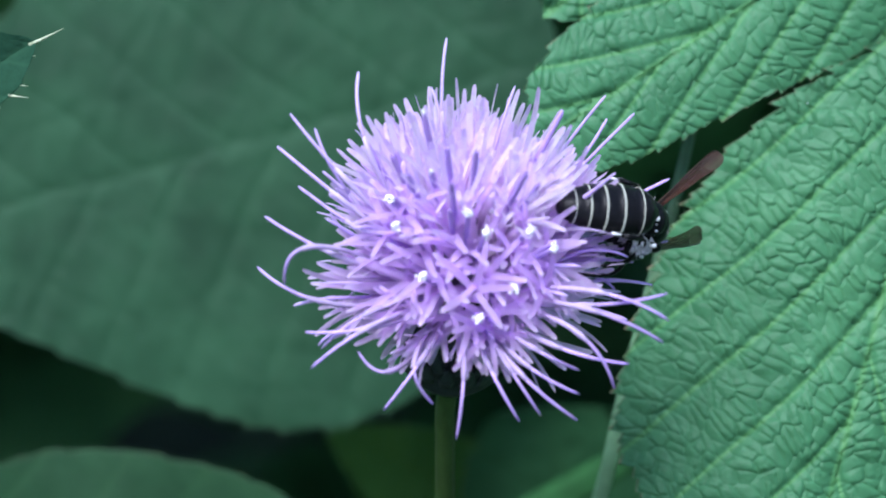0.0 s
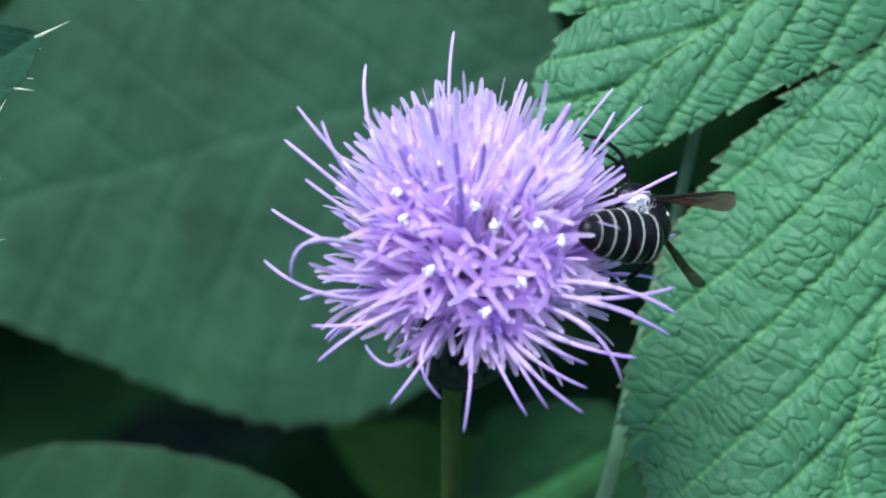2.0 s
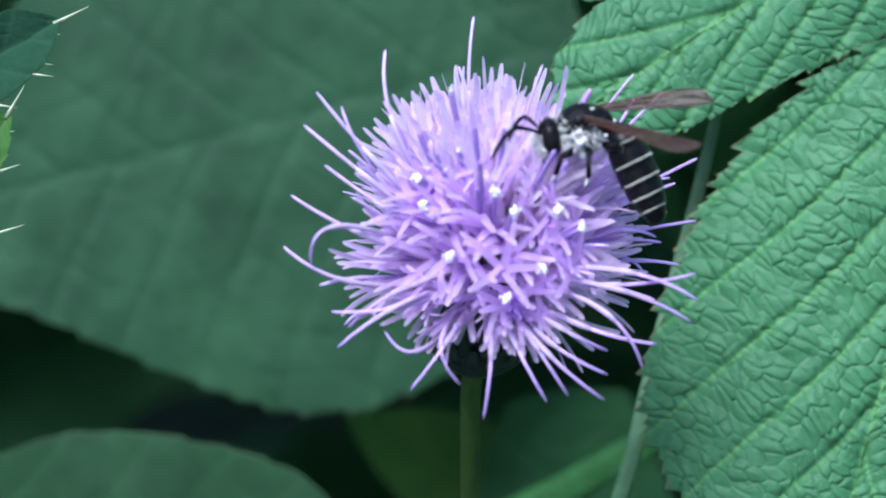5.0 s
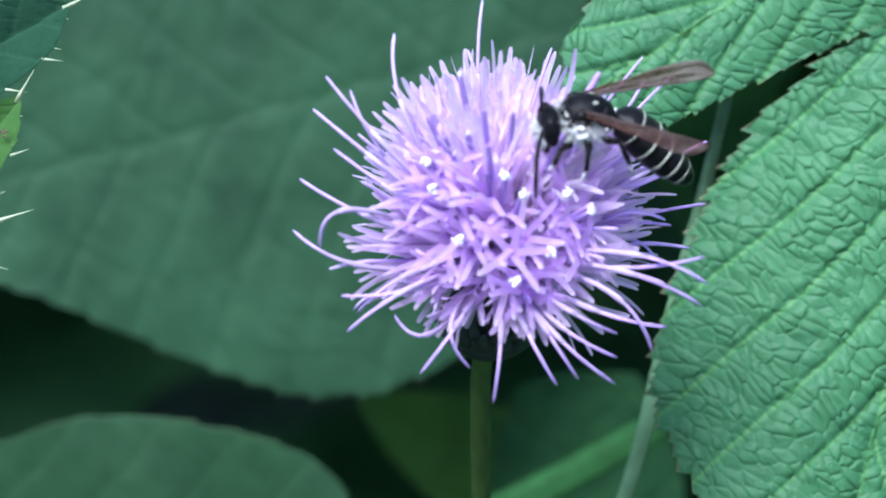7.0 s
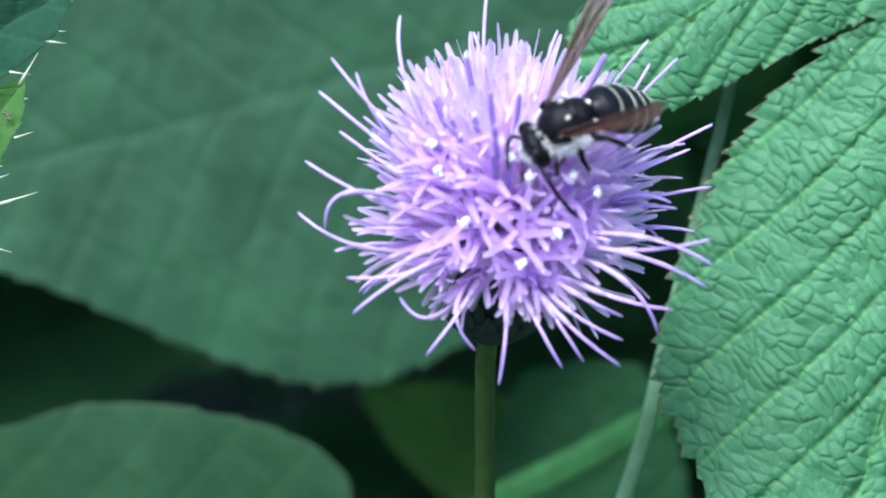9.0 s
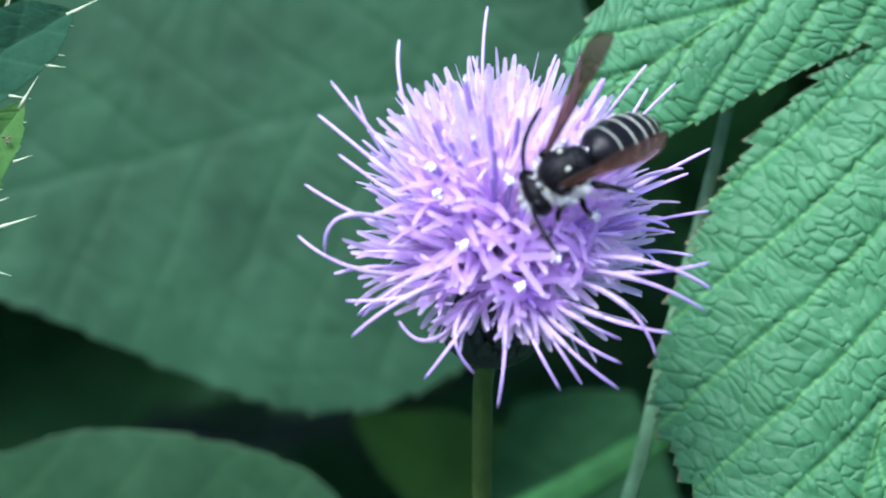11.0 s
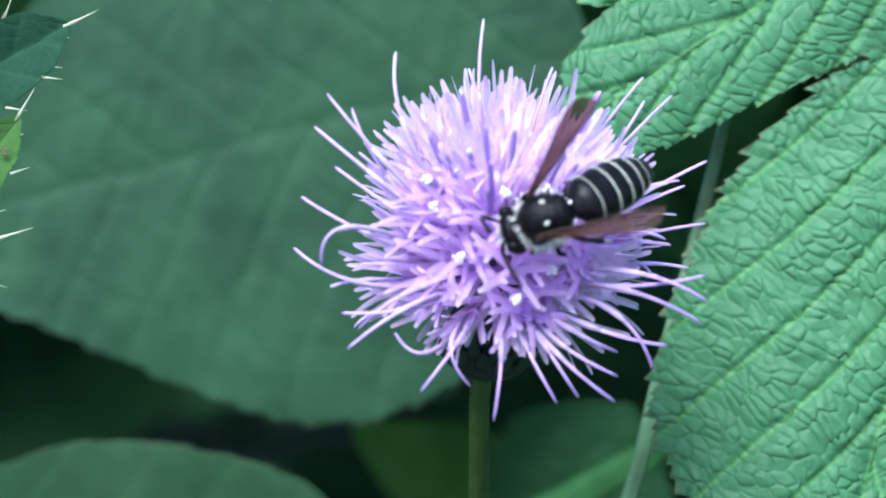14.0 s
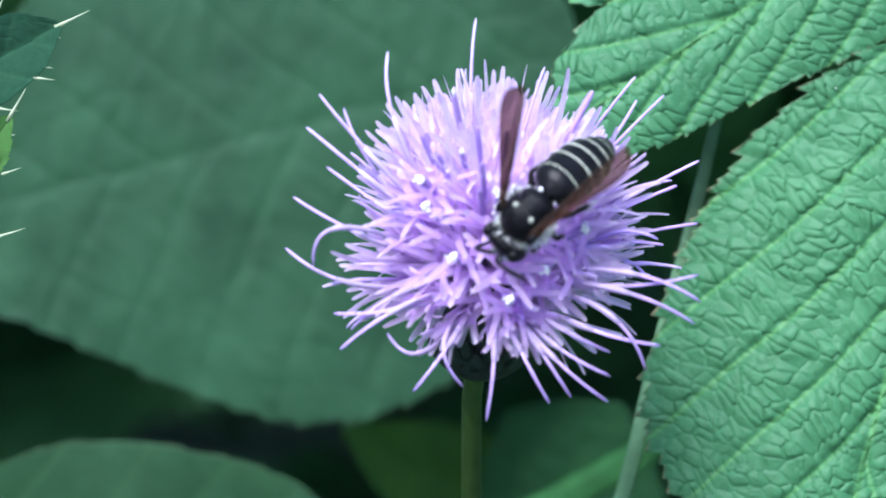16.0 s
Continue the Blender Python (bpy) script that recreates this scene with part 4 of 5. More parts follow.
# ROWS BEGIN
BEE_ROWS = [
    (0, STAGE @ frame_of(16.71, -1.50, 3.05, (-0.310, 0.879, -0.362), (0.950, 0.302, -0.082))),
    (0.5, STAGE @ frame_of(16.56, -1.50, 3.47, (-0.310, 0.879, -0.362), (0.950, 0.302, -0.082))),
    (1, STAGE @ frame_of(16.56, -1.00, 3.04, (-0.356, 0.814, 0.458), (0.924, 0.233, 0.304))),
    (1.5, STAGE @ frame_of(16.43, -1.00, 2.94, (-0.352, 0.755, 0.553), (0.928, 0.204, 0.313))),
    (2, STAGE @ frame_of(16.34, -1.00, 2.73, (-0.352, 0.755, 0.553), (0.928, 0.204, 0.313))),
    (2.5, STAGE @ frame_of(16.36, -1.00, 2.66, (-0.355, 0.710, 0.608), (0.928, 0.190, 0.320))),
    (3, STAGE @ frame_of(16.73, -1.50, 4.47, (-0.351, 0.251, 0.902), (0.901, 0.352, 0.253))),
    (3.5, STAGE @ frame_of(13.86, -5.00, 8.17, (-0.989, -0.106, 0.106), (0.071, 0.292, 0.954))),
    (4, STAGE @ frame_of(11.80, -5.00, 8.81, (-0.990, -0.102, -0.102), (-0.110, 0.079, 0.991))),
    (4.2, STAGE @ frame_of(11.06, -6.00, 9.22, (-0.983, -0.101, -0.152), (-0.150, -0.029, 0.988))),
    (6.3, STAGE @ frame_of(9.62, -8.84, 7.98, (-0.983, -0.101, -0.152), (-0.118, -0.282, 0.952))),
    (6.5, STAGE @ frame_of(9.56, -8.91, 7.96, (-0.983, -0.101, -0.152), (-0.118, -0.282, 0.952))),
    (7, STAGE @ frame_of(9.43, -9.09, 7.85, (-0.987, -0.102, -0.122), (-0.061, -0.468, 0.882))),
    (7.5, STAGE @ frame_of(9.41, -9.94, 6.72, (-0.965, 0.000, -0.262), (-0.176, -0.742, 0.647))),
    (8, STAGE @ frame_of(8.96, -10.31, 6.55, (-0.955, 0.052, -0.291), (-0.225, -0.767, 0.601))),
    (8.5, STAGE @ frame_of(9.38, -9.44, 7.47, (-0.969, 0.102, -0.224), (-0.218, -0.779, 0.587))),
    (9, STAGE @ frame_of(7.52, -11.20, 6.08, (-0.830, 0.207, -0.518), (-0.460, -0.780, 0.424))),
    (11.5, STAGE @ frame_of(7.59, -11.89, 4.16, (-0.813, 0.261, -0.521), (-0.463, -0.832, 0.306))),
    (12, STAGE @ frame_of(7.91, -11.81, 4.04, (-0.828, 0.259, -0.497), (-0.453, -0.831, 0.323))),
    (12.5, STAGE @ frame_of(7.91, -11.71, 4.38, (-0.967, 0.204, -0.153), (-0.249, -0.882, 0.400))),
    (13, STAGE @ frame_of(9.34, -11.22, 3.79, (-0.961, 0.103, -0.258), (-0.254, -0.704, 0.663))),
    (13.5, STAGE @ frame_of(8.03, -11.89, 3.48, (-0.918, 0.156, -0.365), (-0.327, -0.819, 0.471))),
    (14, STAGE @ frame_of(6.44, -12.53, 2.09, (-0.862, 0.406, -0.304), (-0.453, -0.885, 0.105))),
    (14.5, STAGE @ frame_of(6.55, -12.53, 1.73, (-0.830, 0.405, -0.384), (-0.462, -0.885, 0.065))),
    (15, STAGE @ frame_of(5.61, -12.69, 1.79, (-0.744, 0.447, -0.496), (-0.504, -0.864, -0.022))),
    (15.5, STAGE @ frame_of(5.12, -12.75, 1.67, (-0.810, 0.405, -0.425), (-0.465, -0.884, 0.044))),
    (16, STAGE @ frame_of(5.73, -12.65, 2.21, (-0.585, 0.439, -0.682), (-0.466, -0.870, -0.160))),
]
ABDOMEN_ROWS = [
    (0, frame_of(-2.1, 0, -0.1, (0.056, 0.009, 0.998), (-0.998, -0.008, 0.056))),
    (0.5, frame_of(-2.1, 0, -0.1, (0.163, 0.063, 0.985), (-0.985, -0.053, 0.166))),
    (1, frame_of(-2.1, 0, -0.1, (0.319, -0.522, 0.791), (-0.791, 0.313, 0.526))),
    (1.5, frame_of(-2.1, 0, -0.1, (0.070, -0.555, 0.829), (-0.829, 0.430, 0.357))),
    (2, frame_of(-2.1, 0, -0.1, (0.197, -0.567, 0.800), (-0.800, 0.379, 0.465))),
    (2.5, frame_of(-2.1, 0, -0.1, (0.190, -0.593, 0.782), (-0.782, 0.390, 0.485))),
    (3, frame_of(-2.1, 0, -0.1, (0.405, -0.251, 0.879), (-0.879, 0.157, 0.449))),
    (3.5, frame_of(-2.1, 0, -0.1, (-0.139, 0.352, 0.926), (-0.787, 0.528, -0.319))),
    (4, frame_of(-2.1, 0, -0.1, (0.021, 0.069, 0.997), (-0.997, -0.067, 0.026))),
    (4.2, frame_of(-2.1, 0, -0.1, (0.114, -0.053, 0.992), (-0.992, 0.048, 0.117))),
    (6.3, frame_of(-2.1, 0, -0.1, (0.386, -0.296, 0.874), (-0.874, 0.187, 0.449))),
    (6.5, frame_of(-2.1, 0, -0.1, (0.446, -0.171, 0.879), (-0.879, 0.104, 0.466))),
    (7, frame_of(-2.1, 0, -0.1, (0.682, -0.041, 0.730), (-0.730, 0.018, 0.683))),
    (7.5, frame_of(-2.1, 0, -0.1, (0.486, 0.234, 0.842), (-0.855, -0.074, 0.513))),
    (8, frame_of(-2.1, 0, -0.1, (0.487, 0.328, 0.810), (-0.830, -0.117, 0.546))),
    (8.5, frame_of(-2.1, 0, -0.1, (0.913, 0.035, 0.407), (-0.407, -0.007, 0.914))),
    (9, frame_of(-2.1, 0, -0.1, (0.365, 0.257, 0.895), (-0.920, -0.046, 0.389))),
    (11.5, frame_of(-2.1, 0, -0.1, (0.527, 0.387, 0.757), (-0.762, -0.180, 0.622))),
    (12, frame_of(-2.1, 0, -0.1, (0.576, 0.312, 0.756), (-0.756, -0.149, 0.638))),
    (12.5, frame_of(-2.1, 0, -0.1, (0.815, 0.144, 0.561), (-0.561, -0.045, 0.827))),
    (13, frame_of(-2.1, 0, -0.1, (0.464, 0.403, 0.789), (-0.834, -0.102, 0.543))),
    (13.5, frame_of(-2.1, 0, -0.1, (0.548, 0.328, 0.769), (-0.769, -0.163, 0.618))),
    (14, frame_of(-2.1, 0, -0.1, (0.516, 0.335, 0.789), (-0.789, -0.174, 0.590))),
    (14.5, frame_of(-2.1, 0, -0.1, (0.553, 0.223, 0.803), (-0.803, -0.115, 0.585))),
    (15, frame_of(-2.1, 0, -0.1, (0.392, 0.329, 0.859), (-0.859, -0.203, 0.470))),
    (15.5, frame_of(-2.1, 0, -0.1, (0.458, 0.220, 0.861), (-0.861, -0.130, 0.492))),
    (16, frame_of(-2.1, 0, -0.1, (0.408, 0.091, 0.908), (-0.908, -0.059, 0.414))),
]
LEFT_WING_ROWS = [
    (0, frame_of(0.5, 1.4, 0.9, (0.324, 0.666, 0.672), (-0.817, 0.555, -0.157))),
    (0.5, frame_of(0.5, 1.4, 0.9, (0.123, 0.733, 0.669), (-0.826, 0.449, -0.341))),
    (1, frame_of(0.5, 1.4, 0.9, (0.652, -0.375, 0.658), (-0.506, 0.432, 0.747))),
    (1.5, frame_of(0.5, 1.4, 0.9, (0.354, -0.497, 0.792), (-0.645, 0.483, 0.591))),
    (2, frame_of(0.5, 1.4, 0.9, (0.372, -0.518, 0.770), (-0.635, 0.464, 0.618))),
    (2.5, frame_of(0.5, 1.4, 0.9, (0.264, -0.664, 0.700), (-0.650, 0.414, 0.638))),
    (3, frame_of(0.5, 1.4, 0.9, (-0.900, -0.033, -0.434), (-0.261, 0.840, 0.476))),
    (3.5, frame_of(0.5, 1.4, 0.9, (-0.817, -0.010, -0.577), (-0.251, 0.906, 0.341))),
    (4, frame_of(0.5, 1.4, 0.9, (-0.914, 0.152, -0.377), (-0.119, 0.786, 0.606))),
    (4.2, frame_of(0.5, 1.4, 0.9, (-0.900, 0.404, -0.164), (0.133, 0.613, 0.779))),
    (6.3, frame_of(0.5, 1.4, 0.9, (-0.621, 0.766, -0.166), (0.179, 0.345, 0.921))),
    (6.5, frame_of(0.5, 1.4, 0.9, (-0.684, 0.711, 0.160), (0.419, 0.205, 0.884))),
    (7, frame_of(0.5, 1.4, 0.9, (-0.767, 0.639, -0.058), (0.199, 0.323, 0.925))),
    (7.5, frame_of(0.5, 1.4, 0.9, (-0.832, 0.478, 0.281), (0.348, 0.055, 0.936))),
    (8, frame_of(0.5, 1.4, 0.9, (-0.935, 0.315, 0.166), (0.220, 0.144, 0.965))),
    (8.5, frame_of(0.5, 1.4, 0.9, (-0.966, 0.195, -0.167), (-0.098, 0.322, 0.942))),
    (9, frame_of(0.5, 1.4, 0.9, (-0.821, 0.480, 0.308), (0.325, -0.050, 0.944))),
    (11.5, frame_of(0.5, 1.4, 0.9, (-0.931, 0.228, 0.286), (0.291, -0.011, 0.957))),
    (12, frame_of(0.5, 1.4, 0.9, (-0.960, 0.198, 0.198), (0.211, 0.046, 0.976))),
    (12.5, frame_of(0.5, 1.4, 0.9, (-0.987, 0.134, 0.087), (0.098, 0.083, 0.992))),
    (13, frame_of(0.5, 1.4, 0.9, (-0.943, 0.232, -0.238), (-0.130, 0.400, 0.907))),
    (13.5, frame_of(0.5, 1.4, 0.9, (-0.974, 0.146, -0.171), (-0.124, 0.289, 0.949))),
    (14, frame_of(0.5, 1.4, 0.9, (-0.992, 0.113, 0.050), (0.050, -0.007, 0.999))),
    (14.5, frame_of(0.5, 1.4, 0.9, (-0.940, 0.017, -0.342), (-0.330, 0.227, 0.916))),
    (15, frame_of(0.5, 1.4, 0.9, (-0.961, 0.104, 0.255), (0.242, -0.124, 0.962))),
    (15.5, frame_of(0.5, 1.4, 0.9, (-0.994, 0.079, 0.074), (0.073, -0.012, 0.997))),
    (16, frame_of(0.5, 1.4, 0.9, (-0.994, 0.100, -0.031), (-0.027, 0.038, 0.999))),
]
RIGHT_WING_ROWS = [
    (0, frame_of(0.5, -1.4, 0.9, (0.670, 0.370, 0.643), (-0.550, -0.335, 0.765))),
    (0.5, frame_of(0.5, -1.4, 0.9, (0.433, 0.516, 0.739), (-0.709, -0.311, 0.633))),
    (1, frame_of(0.5, -1.4, 0.9, (0.531, -0.791, 0.303), (-0.586, -0.601, -0.543))),
    (1.5, frame_of(0.5, -1.4, 0.9, (0.244, -0.870, 0.429), (-0.703, -0.464, -0.540))),
    (2, frame_of(0.5, -1.4, 0.9, (0.285, -0.889, 0.358), (-0.632, -0.455, -0.628))),
    (2.5, frame_of(0.5, -1.4, 0.9, (0.164, -0.959, 0.232), (-0.528, -0.284, -0.801))),
    (3, frame_of(0.5, -1.4, 0.9, (-0.268, -0.826, 0.496), (-0.141, 0.542, 0.828))),
    (3.5, frame_of(0.5, -1.4, 0.9, (-0.896, -0.387, -0.219), (-0.017, 0.521, -0.853))),
    (4, frame_of(0.5, -1.4, 0.9, (-0.982, -0.092, -0.165), (0.067, 0.648, -0.759))),
    (4.2, frame_of(0.5, -1.4, 0.9, (-0.974, 0.197, -0.112), (0.049, 0.665, 0.745))),
    (6.3, frame_of(0.5, -1.4, 0.9, (-0.980, 0.197, 0.011), (0.137, 0.641, 0.755))),
    (6.5, frame_of(0.5, -1.4, 0.9, (-0.981, 0.188, 0.042), (0.158, 0.656, 0.738))),
    (7, frame_of(0.5, -1.4, 0.9, (-0.981, 0.158, 0.116), (0.190, 0.617, 0.763))),
    (7.5, frame_of(0.5, -1.4, 0.9, (-0.951, -0.146, 0.272), (0.159, 0.524, 0.837))),
    (8, frame_of(0.5, -1.4, 0.9, (-0.926, -0.367, 0.094), (-0.062, 0.391, 0.918))),
    (8.5, frame_of(0.5, -1.4, 0.9, (-0.981, -0.153, 0.123), (0.044, 0.436, 0.899))),
    (9, frame_of(0.5, -1.4, 0.9, (-0.784, -0.613, -0.097), (-0.286, 0.217, 0.933))),
    (11.5, frame_of(0.5, -1.4, 0.9, (-0.887, -0.276, 0.371), (0.186, 0.520, 0.833))),
    (12, frame_of(0.5, -1.4, 0.9, (-0.896, -0.435, 0.092), (-0.074, 0.351, 0.934))),
    (12.5, frame_of(0.5, -1.4, 0.9, (-0.904, -0.415, 0.102), (-0.039, 0.319, 0.947))),
    (13, frame_of(0.5, -1.4, 0.9, (-0.926, -0.265, 0.268), (0.090, 0.536, 0.839))),
    (13.5, frame_of(0.5, -1.4, 0.9, (-0.910, -0.179, 0.374), (0.229, 0.533, 0.814))),
    (14, frame_of(0.5, -1.4, 0.9, (-0.834, -0.382, 0.399), (0.196, 0.472, 0.860))),
    (14.5, frame_of(0.5, -1.4, 0.9, (-0.872, -0.393, 0.290), (0.120, 0.403, 0.907))),
    (15, frame_of(0.5, -1.4, 0.9, (-0.915, -0.297, 0.272), (0.141, 0.396, 0.907))),
    (15.5, frame_of(0.5, -1.4, 0.9, (-0.877, -0.372, 0.304), (0.138, 0.411, 0.901))),
    (16, frame_of(0.5, -1.4, 0.9, (-0.880, -0.371, 0.297), (0.131, 0.412, 0.902))),
]
LEFT_ANTENNA_ROWS = [
    (0, frame_of(2.85, 0.45, -0.1, (-0.483, -0.756, -0.443), (-0.238, -0.373, 0.897))),
    (0.5, frame_of(2.85, 0.45, -0.1, (-0.417, -0.806, -0.420), (-0.193, -0.373, 0.908))),
    (1, frame_of(2.85, 0.45, -0.1, (0.585, 0.709, -0.395), (0.251, 0.305, 0.919))),
    (1.5, frame_of(2.85, 0.45, -0.1, (0.628, 0.568, -0.532), (0.395, 0.357, 0.847))),
    (2, frame_of(2.85, 0.45, -0.1, (0.642, 0.754, -0.140), (0.091, 0.106, 0.990))),
    (2.5, frame_of(2.85, 0.45, -0.1, (0.661, 0.521, -0.540), (0.424, 0.334, 0.842))),
    (3, frame_of(2.85, 0.45, -0.1, (0.492, 0.518, -0.700), (0.482, 0.507, 0.714))),
    (3.5, frame_of(2.85, 0.45, -0.1, (0.514, 0.786, -0.343), (0.188, 0.287, 0.939))),
    (4, frame_of(2.85, 0.45, -0.1, (0.879, 0.405, -0.252), (0.229, 0.106, 0.968))),
    (4.2, frame_of(2.85, 0.45, -0.1, (0.886, 0.461, -0.051), (0.045, 0.023, 0.999))),
    (6.3, frame_of(2.85, 0.45, -0.1, (0.592, 0.737, 0.326), (-0.204, -0.255, 0.945))),
    (6.5, frame_of(2.85, 0.45, -0.1, (0.529, 0.622, 0.577), (-0.374, -0.440, 0.816))),
    (7, frame_of(2.85, 0.45, -0.1, (0.305, 0.858, -0.413), (0.139, 0.389, 0.911))),
    (7.5, frame_of(2.85, 0.45, -0.1, (0.280, 0.943, 0.182), (-0.052, -0.175, 0.983))),
    (8, frame_of(2.85, 0.45, -0.1, (0.266, 0.751, -0.604), (0.202, 0.569, 0.797))),
    (8.5, frame_of(2.85, 0.45, -0.1, (0.213, 0.935, 0.284), (-0.063, -0.277, 0.959))),
    (9, frame_of(2.85, 0.45, -0.1, (-0.015, 0.808, -0.589), (-0.011, 0.589, 0.808))),
    (11.5, frame_of(2.85, 0.45, -0.1, (-0.056, 0.832, 0.553), (0.037, -0.551, 0.833))),
    (12, frame_of(2.85, 0.45, -0.1, (-0.158, 0.796, 0.584), (0.114, -0.573, 0.812))),
    (12.5, frame_of(2.85, 0.45, -0.1, (-0.461, 0.767, -0.446), (-0.230, 0.382, 0.895))),
    (13, frame_of(2.85, 0.45, -0.1, (0.170, 0.985, 0.022), (-0.004, -0.021, 1.000))),
    (13.5, frame_of(2.85, 0.45, -0.1, (0.140, 0.822, 0.552), (-0.093, -0.544, 0.834))),
    (14, frame_of(2.85, 0.45, -0.1, (-0.220, 0.661, 0.717), (0.226, -0.681, 0.697))),
    (14.5, frame_of(2.85, 0.45, -0.1, (-0.208, 0.674, 0.709), (0.209, -0.677, 0.706))),
    (15, frame_of(2.85, 0.45, -0.1, (-0.269, 0.508, 0.818), (0.382, -0.724, 0.575))),
    (15.5, frame_of(2.85, 0.45, -0.1, (-0.262, 0.646, 0.717), (0.270, -0.665, 0.697))),
    (16, frame_of(2.85, 0.45, -0.1, (-0.220, 0.478, 0.850), (0.355, -0.772, 0.527))),
]
RIGHT_ANTENNA_ROWS = [
    (0, frame_of(2.85, -0.45, -0.1, (-0.190, -0.659, -0.728), (-0.201, -0.700, 0.685))),
    (0.5, frame_of(2.85, -0.45, -0.1, (-0.113, -0.705, -0.700), (-0.111, -0.691, 0.714))),
    (1, frame_of(2.85, -0.45, -0.1, (0.562, 0.813, -0.154), (0.088, 0.127, 0.988))),
    (1.5, frame_of(2.85, -0.45, -0.1, (0.583, 0.670, -0.459), (0.301, 0.347, 0.888))),
    (2, frame_of(2.85, -0.45, -0.1, (0.651, 0.734, -0.195), (0.129, 0.146, 0.981))),
    (2.5, frame_of(2.85, -0.45, -0.1, (0.417, 0.769, -0.485), (0.231, 0.426, 0.875))),
    (3, frame_of(2.85, -0.45, -0.1, (-0.218, 0.690, -0.690), (-0.208, 0.658, 0.724))),
    (3.5, frame_of(2.85, -0.45, -0.1, (0.379, 0.921, -0.091), (0.035, 0.084, 0.996))),
    (4, frame_of(2.85, -0.45, -0.1, (0.685, 0.728, 0.033), (-0.023, -0.024, 0.999))),
    (4.2, frame_of(2.85, -0.45, -0.1, (0.689, 0.713, 0.131), (-0.091, -0.094, 0.991))),
    (6.3, frame_of(2.85, -0.45, -0.1, (0.087, 0.807, 0.584), (-0.062, -0.580, 0.812))),
    (6.5, frame_of(2.85, -0.45, -0.1, (0.147, 0.700, 0.699), (-0.143, -0.684, 0.715))),
    (7, frame_of(2.85, -0.45, -0.1, (0.082, 0.618, 0.782), (-0.102, -0.775, 0.624))),
    (7.5, frame_of(2.85, -0.45, -0.1, (0.457, 0.057, 0.888), (-0.881, -0.111, 0.460))),
    (8, frame_of(2.85, -0.45, -0.1, (0.281, 0.305, 0.910), (-0.617, -0.670, 0.414))),
    (8.5, frame_of(2.85, -0.45, -0.1, (0.166, 0.603, 0.781), (-0.207, -0.753, 0.625))),
    (9, frame_of(2.85, -0.45, -0.1, (0.169, 0.593, 0.787), (-0.216, -0.757, 0.617))),
    (11.5, frame_of(2.85, -0.45, -0.1, (-0.362, -0.829, 0.426), (0.171, 0.391, 0.904))),
    (12, frame_of(2.85, -0.45, -0.1, (-0.284, -0.841, 0.461), (0.147, 0.437, 0.887))),
    (12.5, frame_of(2.85, -0.45, -0.1, (0.094, -0.374, 0.923), (-0.225, 0.895, 0.385))),
    (13, frame_of(2.85, -0.45, -0.1, (0.799, 0.418, 0.433), (-0.383, -0.201, 0.902))),
    (13.5, frame_of(2.85, -0.45, -0.1, (0.555, 0.599, 0.578), (-0.393, -0.424, 0.816))),
    (14, frame_of(2.85, -0.45, -0.1, (-0.090, 0.127, 0.988), (0.573, -0.805, 0.156))),
    (14.5, frame_of(2.85, -0.45, -0.1, (-0.040, 0.247, 0.968), (0.157, -0.956, 0.250))),
    (15, frame_of(2.85, -0.45, -0.1, (-0.190, 0.089, 0.978), (0.886, -0.412, 0.210))),
    (15.5, frame_of(2.85, -0.45, -0.1, (-0.118, 0.263, 0.957), (0.391, -0.874, 0.288))),
    (16, frame_of(2.85, -0.45, -0.1, (-0.189, 0.186, 0.964), (0.688, -0.676, 0.265))),
]
# ROWS END


# ---- the ground and the undergrowth ----
def build_ground():
    n = 120
    xs = np.sign(np.linspace(-1, 1, n)) * np.abs(np.linspace(-1, 1, n)) ** 3 * 60000
    verts, faces = [], []
    for j in range(n):
        for i in range(n):
            x, y = xs[i], xs[j]
            r = math.hypot(x, y)
            verts.append((x, y, 12 * noise.noise(Vector((x * 0.01, y * 0.01, 0))) * min(1, 3000 / (r + 1))))
    for j in range(n - 1):
        for i in range(n - 1):
            a = j * n + i
            faces.append((a, a + 1, a + n + 1, a + n))
    g = new("ground", mesh_from("ground", verts, faces, SOIL))
    tagged(g, "dark shaded earth under the plants", "ground", kind="structure")


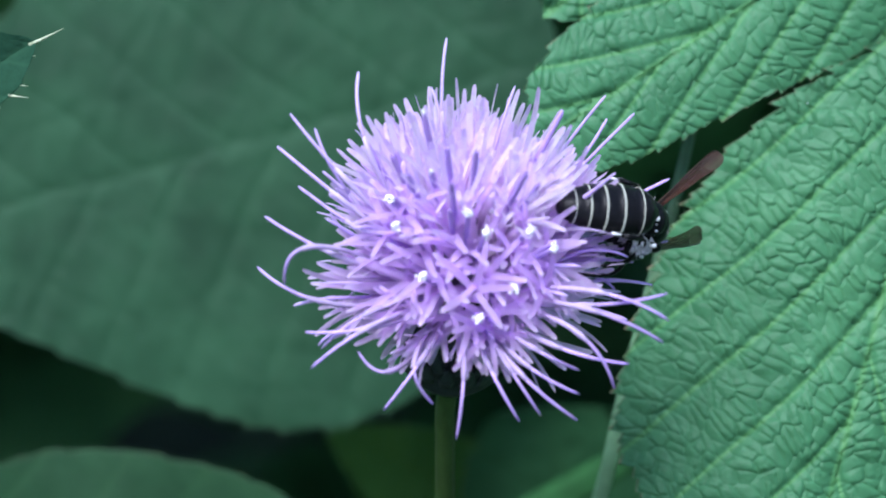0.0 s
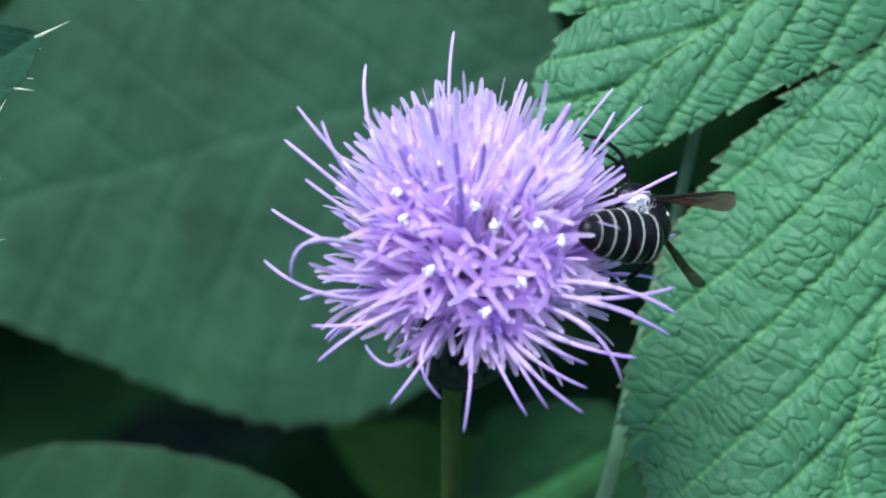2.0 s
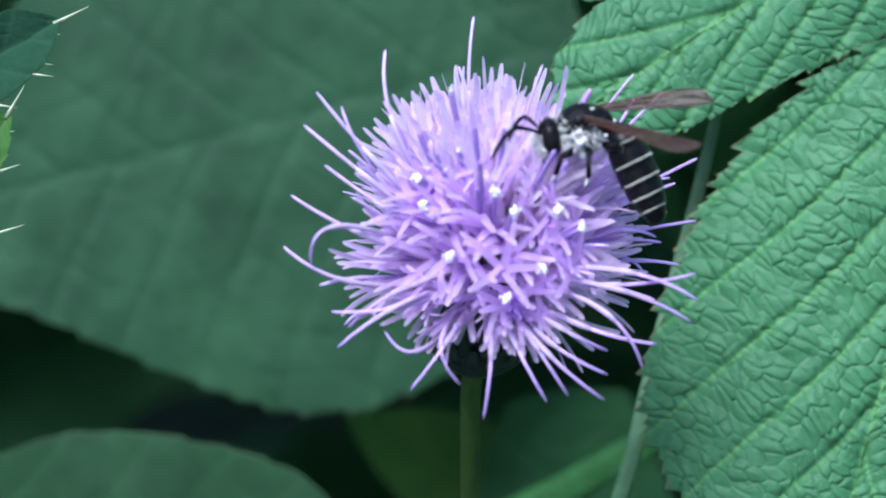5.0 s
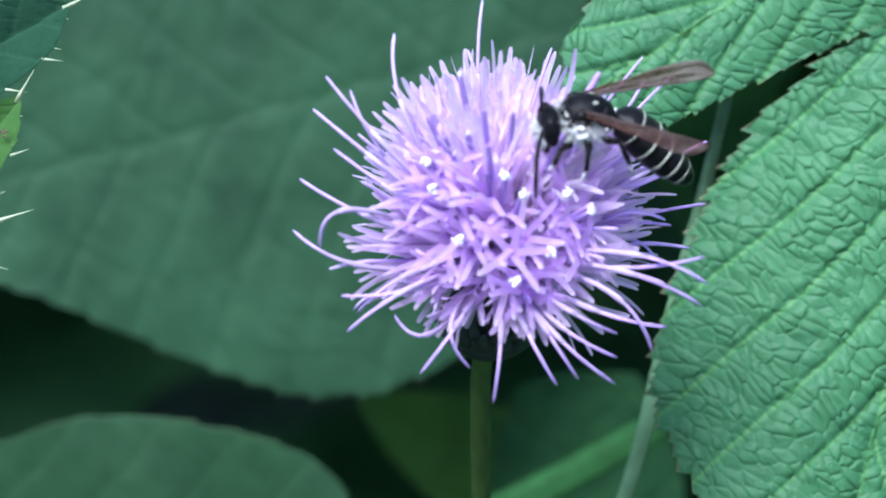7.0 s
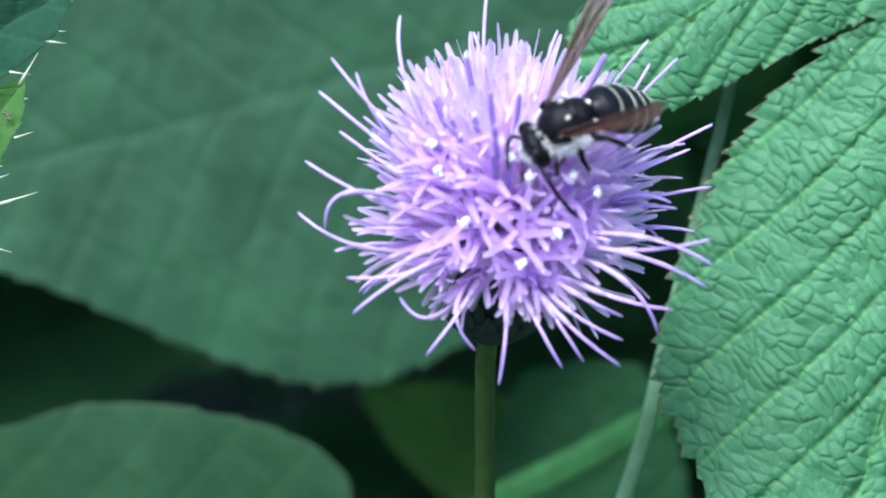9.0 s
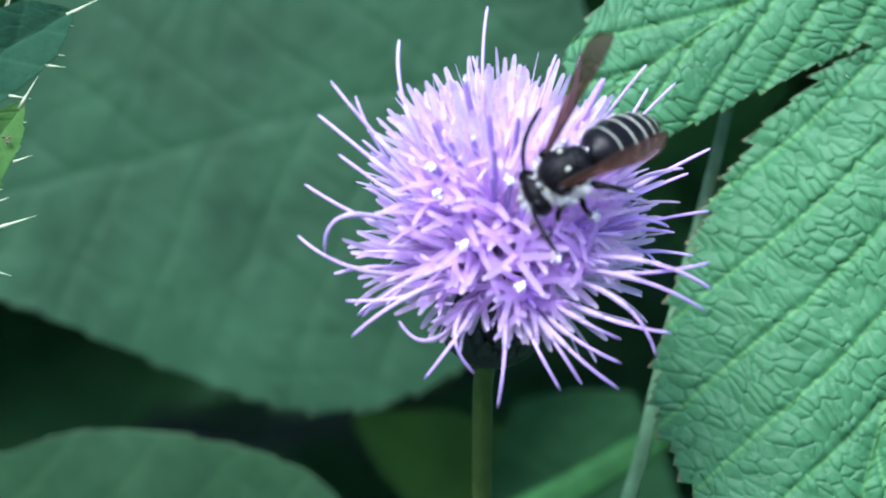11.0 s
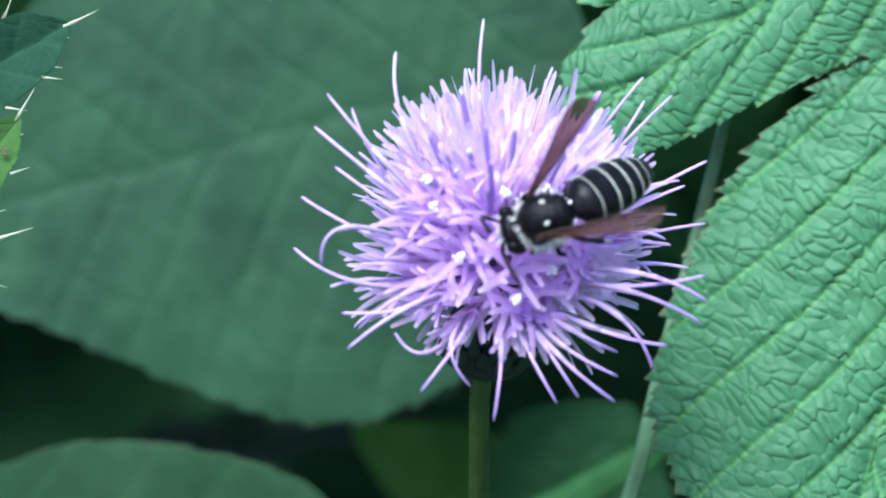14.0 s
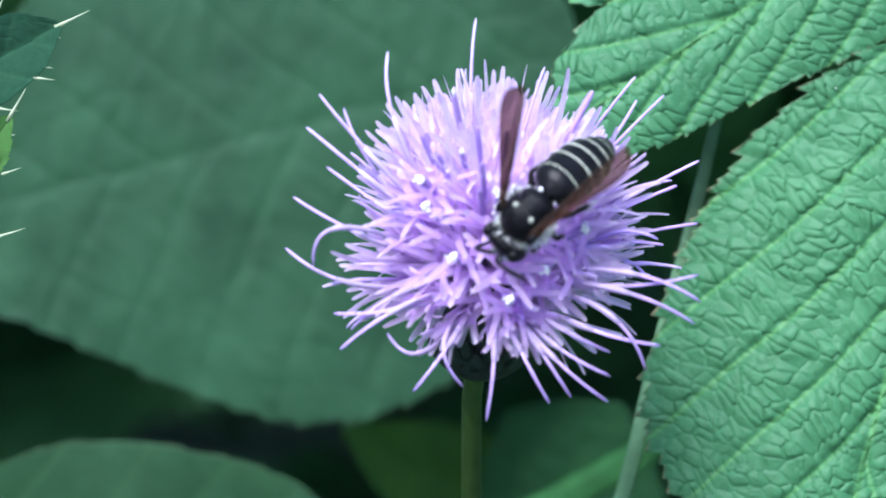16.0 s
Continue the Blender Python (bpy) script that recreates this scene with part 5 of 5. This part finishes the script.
def build_undergrowth():
    """Shaded leaves that fill the depth behind and around the flower."""
    rng = random.Random(19)
    verts, faces = [], []
    for k in range(2800):
        ang, dist = rng.uniform(0, 2 * math.pi), 0.16 + 0.7 * rng.random() ** 1.6
        c = Vector((math.cos(ang) * dist, math.sin(ang) * dist, rng.uniform(0.08, 0.66 - 0.18 * rng.random())))
        q = STAGE.inverted() @ c
        if q.y < 0.12 or (abs(q.x) < 0.10 and -0.05 < q.z < 0.03 and q.y < 0.16):
            if abs(q.x) < 0.14 and q.z > -0.2:
                continue
        if c.y < 0 and c.z > 0.5 or -0.02 < q.x < 0.075 and 0.12 < q.y < 0.34 and -0.07 < q.z < 0.03:
            continue
        ln, wd = rng.uniform(40, 85), rng.uniform(14, 30)
        m = Matrix.Translation(c / MM) @ Euler((rng.uniform(-0.5, 0.5), rng.uniform(-0.5, 0.5), rng.uniform(0, 6.28))).to_matrix().to_4x4()
        base = len(verts)
        for i in range(9):
            s = i / 8
            w = wd * math.sin(math.pi * min(0.98, s * 0.94 + 0.05)) ** 0.75
            for v in (-1, -0.5, 0, 0.5, 1):
                verts.append(m @ Vector((v * w, (s - 0.5) * ln, abs(v) * w * 0.2 - 14 * (s - 0.4) ** 2 + rng.uniform(-0.8, 0.8))))
        for i in range(8):
            for j in range(4):
                a = base + i * 5 + j
                faces.append((a, a + 1, a + 6, a + 5))
    ob = new("undergrowth", mesh_from("undergrowth", verts, faces, DIM_LEAF))
    tagged(ob, "dark green leaves in deep shade", "foliage", kind="stuff")


def build_daylight_block():
    """Added, mostly unseen leaves close behind the broad leaf keep daylight off what's below."""
    rng = random.Random(23)
    verts, faces = [], []
    for k in range(1100):
        q = Vector((rng.uniform(-190, 190), rng.uniform(88, 420), 0))
        q.z = rng.uniform(4, 70) + 0.12 * (q.y - 95)
        if k >= 420:
            q = Vector((rng.uniform(12, 120), rng.uniform(115, 330), rng.uniform(50, 85)))
        if k >= 620:
            q = Vector((rng.uniform(0, 200), rng.uniform(320, 880), rng.uniform(42, 110)))
        m = Matrix.Translation(q) @ Euler((rng.uniform(-0.2, 1.0), rng.uniform(-0.4, 0.4), rng.uniform(0, 6.28))).to_matrix().to_4x4()
        ln, wd = rng.uniform(40, 70), rng.uniform(14, 24)
        if -5 < q.x < 60 and q.y < 112 and q.z < 26:
            continue
        base = len(verts)
        for i in range(9):
            s = i / 8
            w = wd * math.sin(math.pi * min(0.98, s * 0.94 + 0.05)) ** 0.75
            for v in (-1, -0.5, 0, 0.5, 1):
                verts.append(m @ Vector((v * w, (s - 0.5) * ln, abs(v) * w * 0.2 - 10 * (s - 0.4) ** 2)))
        for i in range(8):
            for j in range(4):
                a = base + i * 5 + j
                faces.append((a, a + 1, a + 6, a + 5))
    ob = new("daylight_blocking_leaves", mesh_from("daylight_blocking_leaves", verts, faces, DIM_LEAF))
    ob.matrix_world = STAGE
    tagged(ob, "added dark green leaves, mostly unseen, that block daylight behind the broad leaf", "foliage", kind="stuff")


def build_sky_block():
    """Added ring of tall, mostly unseen plants that leaves only the upper sky open."""
    rng = random.Random(29)
    verts, faces = [], []
    for k in range(5200):
        ang, dist = rng.uniform(0, 2 * math.pi), rng.uniform(0.62, 1.15)
        m = Matrix.Translation((math.cos(ang) * dist / MM, math.sin(ang) * dist / MM, rng.uniform(0, 1450))) @ Euler((rng.uniform(-0.9, 0.9), rng.uniform(-0.9, 0.9), rng.uniform(0, 6.28))).to_matrix().to_4x4()
        ln, wd = rng.uniform(60, 110), rng.uniform(20, 40)
        base = len(verts)
        for i in range(6):
            s = i / 5
            w = wd * math.sin(math.pi * min(0.98, s * 0.94 + 0.05)) ** 0.75
            for v in (-1, 0, 1):
                verts.append(m @ Vector((v * w, (s - 0.5) * ln, abs(v) * w * 0.25 - 16 * (s - 0.4) ** 2)))
        for i in range(5):
            for j in range(2):
                a = base + i * 3 + j
                faces.append((a, a + 1, a + 4, a + 3))
    ob = new("sky_blocking_plants", mesh_from("sky_blocking_plants", verts, faces, DIM_LEAF))
    tagged(ob, "added ring of tall dark green plants, mostly unseen, that blocks the low sky", "foliage", kind="stuff")


build_flower()
build_leaves()
build_blades()
build_thistle_leaves()
bee, abdomen, wings, antennae = build_bee()
build_ground()
build_undergrowth()
build_daylight_block()
build_sky_block()


def motions():
    walk(bee, BEE_ROWS)
    walk(abdomen, ABDOMEN_ROWS)
    walk(wings[0], LEFT_WING_ROWS)
    walk(wings[1], RIGHT_WING_ROWS)
    walk(antennae[1], LEFT_ANTENNA_ROWS)
    walk(antennae[0], RIGHT_ANTENNA_ROWS)


motions()
